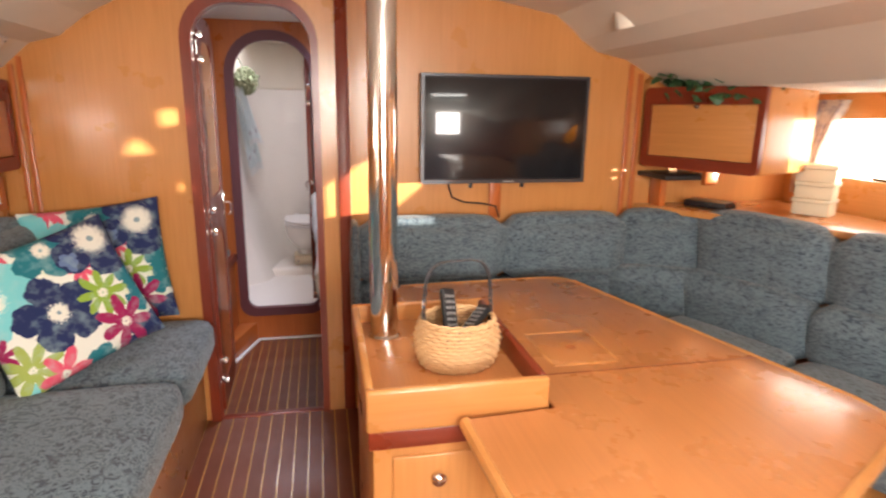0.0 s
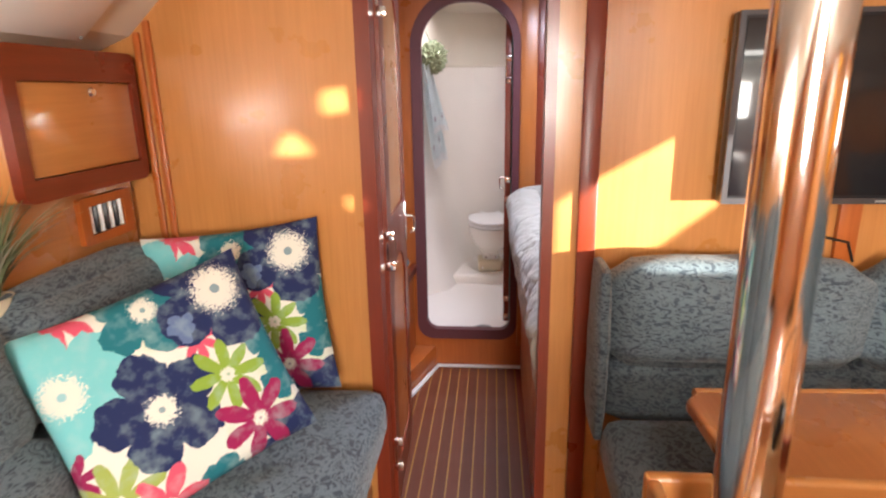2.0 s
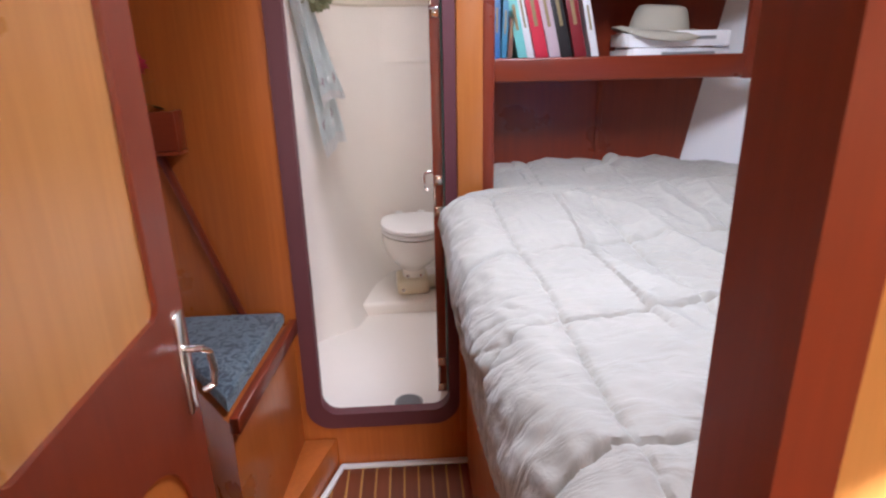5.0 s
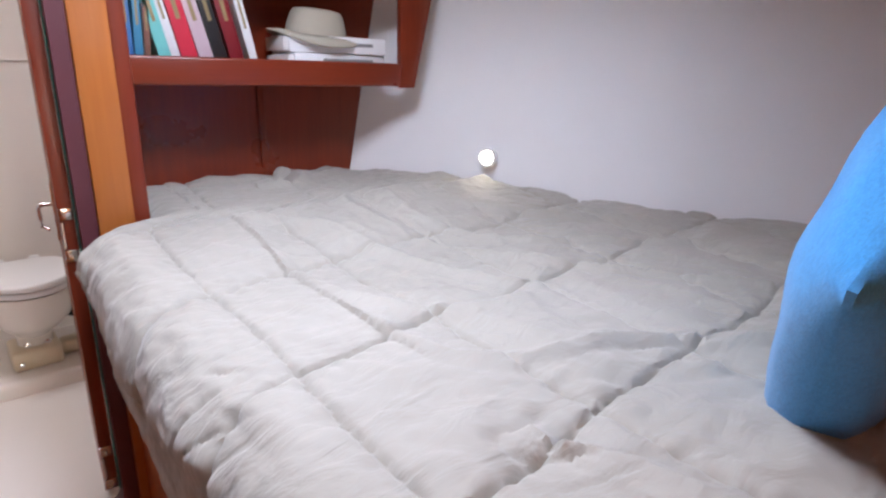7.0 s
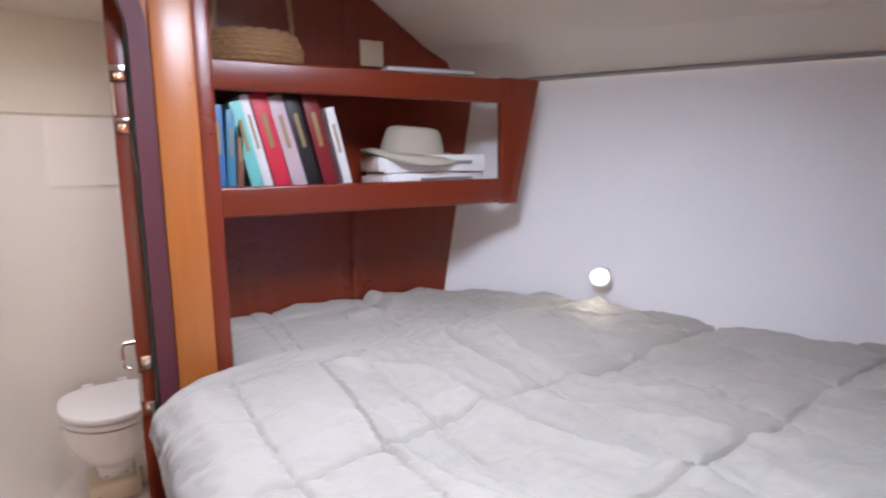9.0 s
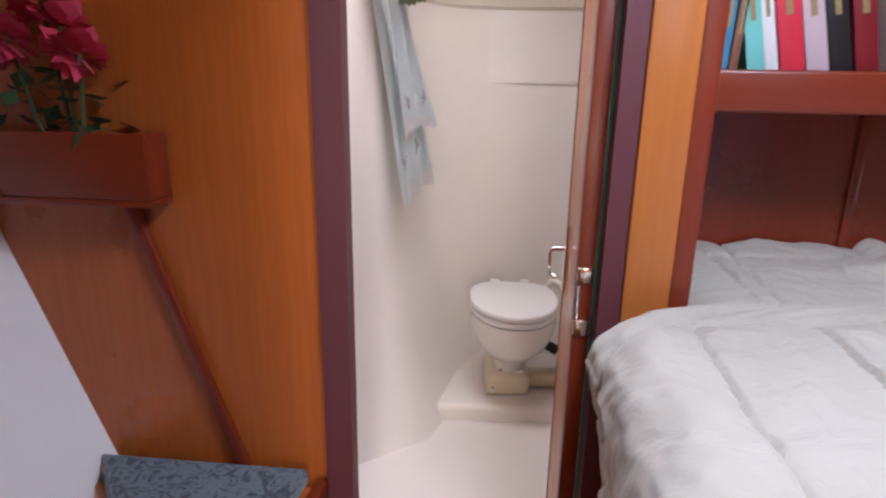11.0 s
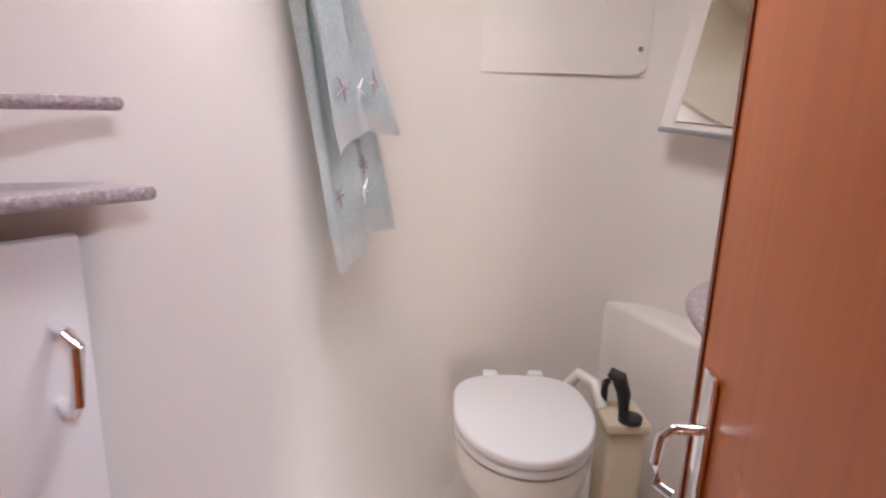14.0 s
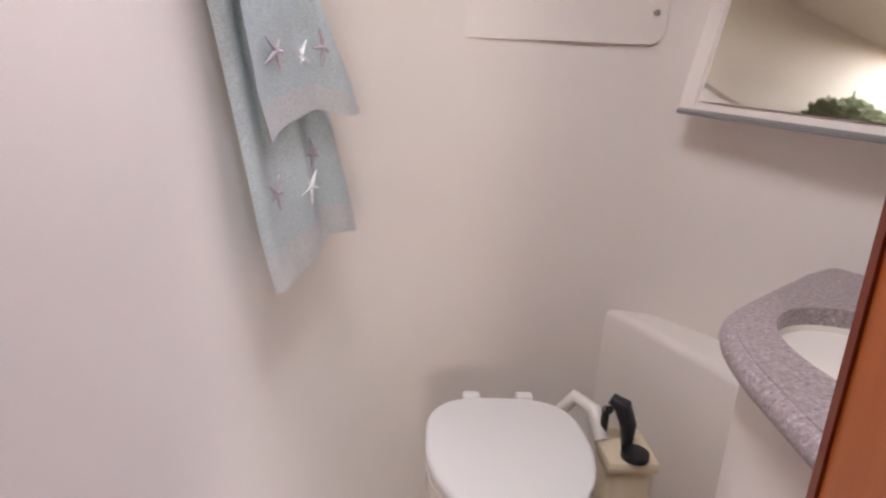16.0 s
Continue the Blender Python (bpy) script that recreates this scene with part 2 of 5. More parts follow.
def quilt_material():
    m, n, l, p = material("quilt_cotton")
    v = coords(n, l, (1, 1, 1))
    c = ramp(n, l, noise_node(n, l, v, 2.2, 4), [(0.3, (0.335, 0.312, 0.265)), (0.7, (0.395, 0.368, 0.318))])
    l.new(c, p.inputs["Base Color"])
    p.inputs["Roughness"].default_value, p.inputs["Sheen Weight"].default_value = 0.75, 0.3
    mp = n.new("ShaderNodeMapping")
    mp.inputs["Rotation"].default_value = (0, 0, 0.6)
    mp.inputs["Scale"].default_value = (1, 2.2, 1)
    l.new(v, mp.inputs[0])
    w = n.new("ShaderNodeTexNoise")
    w.inputs["Scale"].default_value, w.inputs["Detail"].default_value, w.inputs["Distortion"].default_value = 9, 5, 0.8
    l.new(mp.outputs[0], w.inputs["Vector"])
    bump(n, l, p, w.outputs["Fac"], 0.6, 0.025)
    return m


def glass_material():
    m, n, l, p = material("teal_glass")
    p.inputs["Base Color"].default_value = (0.35, 0.75, 0.70, 1)
    p.inputs["Transmission Weight"].default_value, p.inputs["Roughness"].default_value = 1, 0.03
    return m


def mirror_material():
    m, n, l, p = material("mirror")
    p.inputs["Base Color"].default_value = (0.80, 0.79, 0.76, 1)
    p.inputs["Metallic"].default_value, p.inputs["Roughness"].default_value = 1, 0.03
    return m


def glow_material(name, colour, strength):
    m, n, l, p = material(name)
    p.inputs["Base Color"].default_value = (*colour, 1)
    p.inputs["Emission Color"].default_value = (*colour, 1)
    p.inputs["Emission Strength"].default_value = strength
    return m


def curtain_material():
    m, n, l, p = material("curtain_print")
    v = coords(n, l, (1, 1, 1))
    c = ramp(n, l, noise_node(n, l, v, 14, 3), [(0.35, (0.50, 0.42, 0.36)), (0.5, (0.62, 0.55, 0.48)), (0.62, (0.30, 0.26, 0.32))])
    l.new(c, p.inputs["Base Color"])
    p.inputs["Roughness"].default_value = 0.9
    p.inputs["Transmission Weight"].default_value = 0.0
    return m


QUILT, GLASS, MIRROR, CURTAIN = quilt_material(), glass_material(), mirror_material(), curtain_material()
# glow of the disc that stands in for a sun spot
SPOT_GLOW = glow_material("spot_glow", (1.0, 0.93, 0.80), 11.0)
OUTSIDE = glow_material("bright_day", (1.0, 0.97, 0.92), 1.3)

# ---- builders ----


def put(name, bm, mat, parent=None, m=None, smooth=True):
    """Object from a bmesh; smooth shading with sharp edges kept."""
    me = bpy.data.meshes.new(name)
    bmesh.ops.recalc_face_normals(bm, faces=bm.faces)
    for e in bm.edges:
        if smooth and len(e.link_faces) == 2 and e.calc_face_angle(0) > 0.7:
            e.smooth = False
    bm.to_mesh(me)
    bm.free()
    me.materials.append(mat)
    if smooth:
        me.shade_smooth()
    ob = new(name, me)
    if m is not None:
        ob.matrix_basis = m
    if parent:
        ob.parent = parent
    return ob


def holder(name, label, category, m=None, group="", kind=""):
    o = tagged(new(name), label, category, group, kind)
    o.empty_display_size = 0.05
    if m is not None:
        o.matrix_basis = m
    return o


def bm_box(x0, x1, y0, y1, z0, z1, bevel=0.004, seg=2):
    bm = bmesh.new()
    bmesh.ops.create_cube(bm, size=1)
    for v in bm.verts:
        v.co = Vector((x0 + (v.co.x + 0.5) * (x1 - x0), y0 + (v.co.y + 0.5) * (y1 - y0), z0 + (v.co.z + 0.5) * (z1 - z0)))
    if bevel:
        b = min(bevel, 0.45 * min(x1 - x0, y1 - y0, z1 - z0))
        bmesh.ops.bevel(bm, geom=bm.edges, offset=b, segments=seg, affect="EDGES", profile=0.5)
    return bm


def bm_prism(points, z0, z1, bevel=0.0, seg=2):
    """Polygon in plan drawn up from z0 to z1."""
    bm = bmesh.new()
    f = bm.faces.new([bm.verts.new((x, y, z0)) for x, y in points])
    r = bmesh.ops.extrude_face_region(bm, geom=[f])
    bmesh.ops.translate(bm, vec=(0, 0, z1 - z0), verts=[g for g in r["geom"] if isinstance(g, bmesh.types.BMVert)])
    if bevel:
        bmesh.ops.recalc_face_normals(bm, faces=bm.faces)
        es = [e for e in bm.edges if abs(e.verts[0].co.z - e.verts[1].co.z) < 1e-6]
        bmesh.ops.bevel(bm, geom=es, offset=bevel, segments=seg, affect="EDGES", profile=0.5)
    return bm


def bm_lathe(profile, steps=32, sx=1.0, sy=1.0):
    """Profile of (radius, z) turned round z."""
    bm = bmesh.new()
    rings = []
    for r, z in profile:
        rings.append([bm.verts.new((sx * r * math.cos(2 * math.pi * i / steps), sy * r * math.sin(2 * math.pi * i / steps), z)) for i in range(steps)])
    for a, b in zip(rings, rings[1:]):
        for i in range(steps):
            j = (i + 1) % steps
            bm.faces.new((a[i], a[j], b[j], b[i]))
    for ring in (rings[0], rings[-1]):
        try:
            bm.faces.new(ring)
        except ValueError:
            pass
    return bm


def bm_tube(points, radius, steps=10):
    """Round bar along a line of points."""
    bm = bmesh.new()
    pts = [Vector(p) for p in points]
    rings = []
    up = Vector((0.13, 0.31, 0.94))
    for i, p in enumerate(pts):
        d = (pts[min(i + 1, len(pts) - 1)] - pts[max(i - 1, 0)]).normalized()
        a = d.cross(up).normalized()
        b = d.cross(a)
        rr = radius[i] if isinstance(radius, (list, tuple)) else radius
        rings.append([bm.verts.new(p + rr * (math.cos(2 * math.pi * k / steps) * a + math.sin(2 * math.pi * k / steps) * b)) for k in range(steps)])
    for a, b in zip(rings, rings[1:]):
        for k in range(steps):
            j = (k + 1) % steps
            bm.faces.new((a[k], a[j], b[j], b[k]))
    bm.faces.new(rings[0])
    bm.faces.new(rings[-1])
    return bm


def bm_soft(sx, sy, sz, r=0.05, puff=0.02, n=10, seed=0.0):
    """Upholstered block: rounded edges, crowned faces, slight unevenness. Centred."""
    bm = bmesh.new()
    bmesh.ops.create_cube(bm, size=1)
    bmesh.ops.subdivide_edges(bm, edges=bm.edges, cuts=n, use_grid_fill=True)
    h = Vector((sx / 2, sy / 2, sz / 2))
    for v in bm.verts:
        u = v.co * 2
        p = Vector((u.x * h.x, u.y * h.y, u.z * h.z))
        inner = Vector([max(-(h[i] - r), min(h[i] - r, p[i])) for i in range(3)])
        d = p - inner
        if d.length > 1e-6:
            p = inner + d.normalized() * min(r, d.length if d.length < r else r)
        k = max(range(3), key=lambda i: abs(u[i]))
        e = Vector((0, 0, 0))
        w = 1.0
        for i in range(3):
            if i != k:
                w *= 1 - u[i] ** 4
        e[k] = math.copysign(puff * w, u[k])
        q = p * 9 + Vector((seed, seed * 1.7, 0))
        p += e + 0.0035 * Vector((noise.noise(q), noise.noise(q + Vector((5, 0, 0))), noise.noise(q + Vector((0, 7, 0)))))
        v.co = p
    return bm


def plate(name, outer, holes, thick, m, mat, parent=None):
    """A sheet with openings through it: polygon and holes in the XY plane, thickness about it."""
    cu = bpy.data.curves.new(name, "CURVE")
    cu.dimensions, cu.fill_mode, cu.extrude = "2D", "BOTH", thick / 2
    for ring in (outer, *holes):
        s = cu.splines.new("POLY")
        s.points.add(len(ring) - 1)
        for q, (x, y) in zip(s.points, ring):
            q.co = (x, y, 0, 1)
        s.use_cyclic_u = True
    tmp = new(name + "_outline", cu)
    bpy.context.view_layer.update()
    me = bpy.data.meshes.new_from_object(tmp.evaluated_get(bpy.context.evaluated_depsgraph_get()))
    bpy.data.objects.remove(tmp)
    me.materials.clear()
    me.transform(m)
    me.materials.append(mat)
    me.name = name
    ob = new(name, me)
    if parent:
        ob.parent = parent
    return ob


UPRIGHT = Matrix.Rotation(radians(90), 4, "X")      # plan (x, y) to wall (x, z)


def arch(x0, x1, z0, z1, rt, rb, n=8):
    """Upright opening with rounded corners: radius rt above, rb below."""
    out = []
    for cx, cz, r, a0 in ((x1 - rb, z0 + rb, rb, -90), (x1 - rt, z1 - rt, rt, 0), (x0 + rt, z1 - rt, rt, 90), (x0 + rb, z0 + rb, rb, 180)):
        if r < 0.002:
            out.append((cx, cz))
            continue
        for i in range(n + 1):
            a = radians(a0 + 90 * i / n)
            out.append((cx + r * math.cos(a), cz + r * math.sin(a)))
    return out


def structure(ob, label, category):
    return tagged(ob, label, category, kind="structure")


def bm_join(*bms):
    out = bmesh.new()
    for b in bms:
        me = bpy.data.meshes.new("tmp")
        b.to_mesh(me)
        b.free()
        out.from_mesh(me)
        bpy.data.meshes.remove(me)
    return out


# ---- setting: saloon ----
PROFILE = [(-1.62, 1.30), (-1.30, 1.42), (-0.94, 1.56), (-0.84, 1.65), (-0.73, 1.68), (-0.63, 1.76), (-0.52, 1.82), (-0.30, 1.88), (0.30, 1.91), (1.01, 1.89), (1.29, 1.84), (1.36, 1.79), (1.42, 1.74), (1.50, 1.69), (1.65, 1.66), (1.90, 1.53), (2.62, 1.52)]


def saloon():
    # main bulkhead with the doorway
    outer = [(-1.62, -0.45), (2.62, -0.45)] + [(x, z) for x, z in reversed(PROFILE)]
    wall = plate("wall_forward", outer, [arch(-0.262, 0.212, 0.0, 1.83, 0.16, 0.0)], 0.03, Matrix.Translation((0, 0.015, 0)) @ UPRIGHT, TEAK)
    structure(wall, "varnished golden teak veneer bulkhead with an arched doorway", "wall")
    # added sheet: closes gaps where sun leaked past the bulkhead
    back = plate("wall_forward_back", [(-2.7, -0.45), (3.2, -0.45), (3.2, 2.06), (-2.7, 2.06)], [arch(-0.262, 0.212, -0.40, 1.83, 0.16, 0.0)], 0.008, Matrix.Translation((0, 0.0345, 0)) @ UPRIGHT, PANEL_RED)
    structure(back, "teak sheet added behind the bulkhead to keep sun out of the forward cabin", "wall")
    ring = plate("door_trim", arch(-0.300, 0.238, -0.02, 1.868, 0.185, 0.0), [arch(-0.258, 0.208, -0.03, 1.826, 0.155, 0.0)], 0.062, Matrix.Translation((0, 0.010, 0)) @ UPRIGHT, RED)
    structure(ring, "dark red mahogany door lining", "trim")
    for x0, x1, top in ((0.308, 0.360, 1.90), (-0.925, -0.905, 1.57), (-0.893, -0.873, 1.6), (1.665, 1.69, 1.64), (1.715, 1.74, 1.60)):
        structure(put("trim", bm_box(x0, x1, -0.014, 0.0, 0.0, top, 0.005), RED if x0 == 0.308 else PANEL_RED), "upright mahogany batten on the bulkhead", "trim")
    # headliner, extruded from the bulkhead aft
    bm = bmesh.new()
    rows = []
    for y in (0.0, -4.4):
        rows.append([bm.verts.new((x, y, z)) for x, z in PROFILE] + [bm.verts.new((x, y, z + 0.05)) for x, z in reversed(PROFILE)])
    k = len(rows[0])
    for i in range(k):
        bm.faces.new((rows[0][i], rows[0][(i + 1) % k], rows[1][(i + 1) % k], rows[1][i]))
    # open the fill lamp's gap: faces over it are cut away by building the flat part in strips
    for f in list(bm.faces):
        c = f.calc_center_median()
        if -0.3 < c.x < 1.0 and c.z > 1.85 and len(f.verts) == 4 and f.calc_area() > 0.5:
            bm.faces.remove(f)
    ceil = put("ceiling", bm, CREAM, smooth=False)
    structure(ceil, "cream moulded headliner with stepped sides", "ceiling")
    # the square hole is added to let the saloon fill lamp through
    top = plate("ceiling_centre", [(-0.31, -4.4), (1.02, -4.4), (1.02, 0.0), (-0.31, 0.0)], [[(0.42, -2.03), (0.98, -2.03), (0.98, -1.47), (0.42, -1.47)]], 0.03, Matrix.Translation((0, 0, 1.905)), CREAM)
    structure(top, "cream headliner panel with an added opening for a fill lamp", "ceiling")
    # hull sides
    sun_a = [(-0.78, 1.14), (-0.18, 1.14), (-0.18, 1.40), (-0.78, 1.42)]
    # unseen openings, cut to shape the sun patch and spots on the bulkhead
    sun_b = [(-1.663, 1.009), (-1.475, 1.009), (-1.34, 1.156), (-1.34, 1.42), (-1.40, 1.379), (-1.607, 1.227), (-1.663, 1.174)]
    slots = [[(-2.12, 1.45), (-2.045, 1.46), (-2.05, 1.525), (-2.12, 1.515)], [(-2.225, 1.345), (-2.125, 1.345), (-2.15, 1.39), (-2.19, 1.42)], [(-2.08, 1.18), (-2.04, 1.18), (-2.05, 1.225), (-2.08, 1.22)]]
    side = Matrix(((0, 0, 1, 2.62), (1, 0, 0, 0), (0, 1, 0, 0), (0, 0, 0, 1)))
    structure(plate("wall_starboard", [(-4.4, -0.05), (0.02, -0.05), (0.02, 1.95), (-4.4, 1.95)], [sun_a, sun_b] + slots, 0.03, side, TEAK_Y), "teak lined hull side with a window and added openings for sun patches", "wall")
    port = Matrix(((0, 0, 1, -1.62), (1, 0, 0, 0), (0, 1, 0, 0), (0, 0, 0, 1)))
    # unseen slot added in the port side for its fill lamp
    structure(plate("wall_port", [(-4.4, -0.05), (0.02, -0.05), (0.02, 1.95), (-4.4, 1.95)], [[(-2.4, 1.22), (-1.4, 1.22), (-1.4, 1.40), (-2.4, 1.40)]], 0.03, port, TEAK_Y), "teak lined hull side with an added slot for a fill lamp", "wall")
    structure(plate("wall_aft", [(-1.62, -0.05), (2.62, -0.05), (2.62, 1.95), (-1.62, 1.95)], [[(0.2, 0.95), (0.9, 0.95), (0.9, 1.88), (0.2, 1.88)]], 0.03, Matrix.Translation((0, -4.4, 0)) @ UPRIGHT, TEAK), "teak bulkhead with the companionway opening", "wall")
    g = put("window_1", bm_box(2.66, 2.664, -0.97, -0.16, 1.15, 1.46, 0), OUTSIDE, smooth=False)
    g.visible_shadow = False
    structure(g, "bright daylight outside the window", "backdrop")


def sole(name, x0, x1, y0, y1, z, label, pitch=0.058, phase=0.0):
    """Teak and holly cabin sole: a bed, planks, and pale strips between them."""
    bed = structure(put(name, bm_box(x0, x1, y0, y1, z - 0.04, z - 0.006, 0), RED_Y, smooth=False), label, "floor")
    n = int((x1 - x0) / pitch) + 1
    w = pitch - 0.0055
    plank = None
    strip = None
    for i in range(n):
        a = x0 + phase + i * pitch
        if a + pitch > x1 + 1e-6:
            break
        if plank is None:
            plank = put("plank", bm_box(0, w, y0, y1, -0.008, 0, 0.0008, 1), PLANK, bed, pose(a, 0, z), smooth=False)
            strip = put("strip", bm_box(w, pitch, y0, y1, -0.008, -0.0004, 0), HOLLY, bed, pose(a, 0, z), smooth=False)
        else:
            for src in (plank, strip):
                o = src.copy()
                scene.collection.objects.link(o)
                o.matrix_basis = pose(a, 0, z)
    return bed


saloon()


# ---- setting: forward cabin and toilet compartment ----
FORE = Vector((0.0, -1.28, 1.397))
FORWARD = Matrix.Translation(FORE) @ Matrix.Scale(1.26, 4) @ Matrix.Translation(-FORE)      # plan of the lower forward part to the boat
HULL = [(0.88, 1.70), (0.98, 1.58), (1.185, 1.36), (1.305, 1.17), (1.64, 0.69), (2.15, 0.03), (2.36, -0.235)]



def rounded(line):
    """The line with its corners cut twice."""
    for _ in range(2):
        out = [line[0]]
        for (ax, ay), (bx, by) in zip(line, line[1:]):
            out += [(0.75 * ax + 0.25 * bx, 0.75 * ay + 0.25 * by), (0.25 * ax + 0.75 * bx, 0.25 * ay + 0.75 * by)]
        line = out + [line[-1]]
    return line


HULL = rounded(HULL)


def forward(build):
    """Builds a group of things of the forward part and sets them into the boat."""
    before = set(scene.objects)
    build()
    for o in set(scene.objects) - before:
        if o.parent is None:
            o.matrix_basis = FORWARD @ o.matrix_basis


def ruled(name, low, high, mat, thick=0.02, parent=None):
    """A skin between two lines of points (shells out behind)."""
    bm = bmesh.new()
    a = [bm.verts.new(p) for p in low]
    b = [bm.verts.new(p) for p in high]
    fs = [bm.faces.new((a[i], a[i + 1], b[i + 1], b[i])) for i in range(len(a) - 1)]
    bmesh.ops.recalc_face_normals(bm, faces=bm.faces)
    return put(name, bm, mat, parent)


def forward_cabin():
    hole = arch(-0.282, 0.144, 0.205, 1.785, 0.188, 0.06, 10)
    wall = plate("wall_toilet", [(-1.3, -0.05), (0.262, -0.05), (0.262, 1.93), (-1.3, 1.93)], [hole], 0.036, Matrix.Translation((0, 1.246, 0)) @ UPRIGHT, PANEL_RED)
    structure(wall, "red-brown teak bulkhead with an oval-topped doorway", "wall")
    ring = plate("door_frame", arch(-0.330, 0.176, 0.155, 1.838, 0.24, 0.085, 10), [arch(-0.280, 0.142, 0.208, 1.783, 0.186, 0.058, 10)], 0.040, Matrix.Translation((0, 1.240, 0)) @ UPRIGHT, PURPLE)
    structure(ring, "dark purple-brown laminated door frame", "trim")
    # post between the doorway and the berth
    structure(put("trim", bm_box(0.178, 0.252, 1.216, 1.226, 0.12, 1.88, 0.003), FACING), "golden teak facing strip beside the doorway", "trim")
    structure(put("trim", bm_box(0.250, 0.284, 1.215, 1.62, 0.0, 1.88, 0.006), RED), "mahogany post at the berth head", "trim")
    # back of the shelf recess
    structure(put("wall_berth_head", bm_box(0.26, 1.20, 1.56, 1.60, 0.4, 1.88, 0), RED), "dark mahogany panel behind the berth", "wall")
    structure(put("trim", bm_box(0.685, 0.705, 1.552, 1.56, 0.85, 1.26, 0.003), RED), "upright batten on the panel", "trim")
    # hull skin and crease
    low = [(x - 0.06, y - 0.02, 0.55) for x, y in HULL]
    mid = [(x + 0.075, y + 0.05, 1.605) for x, y in HULL]
    structure(ruled("hull_lining", low, mid, LINER), "pale ribbed vinyl hull lining", "wall")
    top = [(x - 0.05, y - 0.02, 1.70) for x, y in HULL]
    top2 = [(x - 0.22, y - 0.14, 1.885) for x, y in HULL]
    mid2 = [(x + 0.070, y + 0.045, 1.614) for x, y in HULL]
    structure(ruled("headliner_side", mid2, top, CREAM), "cream headliner above the hull lining", "ceiling")
    structure(ruled("headliner_cove", top, top2, CREAM), "cream headliner cove", "ceiling")
    structure(put("trim", bm_tube([(x + 0.068, y + 0.043, 1.609) for x, y in HULL], 0.006, 6), GREY), "narrow edging between lining and headliner", "trim")
    # first hole is the hatch, second is added for the toilet's fill lamp
    cl = plate("ceiling_forward", [(-1.5, -0.236), (2.4, -0.236), (2.4, 2.6), (-1.5, 2.6)], [[(0.19, 0.355), (0.59, 0.355), (0.59, 0.785), (0.19, 0.785)], [(-0.29, 1.56), (0.11, 1.56), (0.11, 1.94), (-0.29, 1.94)]], 0.03, Matrix.Translation((0, 0, 1.90)), CREAM)
    structure(cl, "cream headliner over the forward cabin", "ceiling")
    # port hull, leaning outboard as it rises
    low = [(-0.535, 1.30, 0.05), (-1.05, -0.236, 0.05)]
    high = [(-1.20, 1.30, 1.93), (-1.9, -0.236, 1.93)]
    structure(ruled("hull_lining_port", low, high, LINER), "pale vinyl hull lining", "wall")
    # berth front panel
    structure(put("berth_front", bm_box(0.200, 0.224, -0.236, 1.224, 0.0, 0.80, 0.002), PANEL_RED), "red-brown wooden berth front", "wall")
    structure(put("berth_base", bm_prism([(0.224, -0.235), (2.15, -0.235), (1.45, 0.70), (0.95, 1.40), (0.80, 1.55), (0.224, 1.55)], 0.55, 0.80), PANEL_RED), "berth platform under the mattress", "berth")
    # white sole edging
    structure(put("trim", bm_prism([(-0.232, 1.222), (0.2, 1.222), (0.2, 1.204), (-0.222, 1.204), (-0.375, 0.70), (-0.405, 0.70)], 0.0, 0.012, 0.002), WHITE), "white edging strip round the cabin sole", "trim")
    structure(put("plinth", bm_prism([(-0.24, 1.222), (-0.41, 0.66), (-0.60, 0.66), (-0.60, 1.222)], -0.02, 0.115, 0.003), PANEL_RED), "low mahogany plinth", "trim")


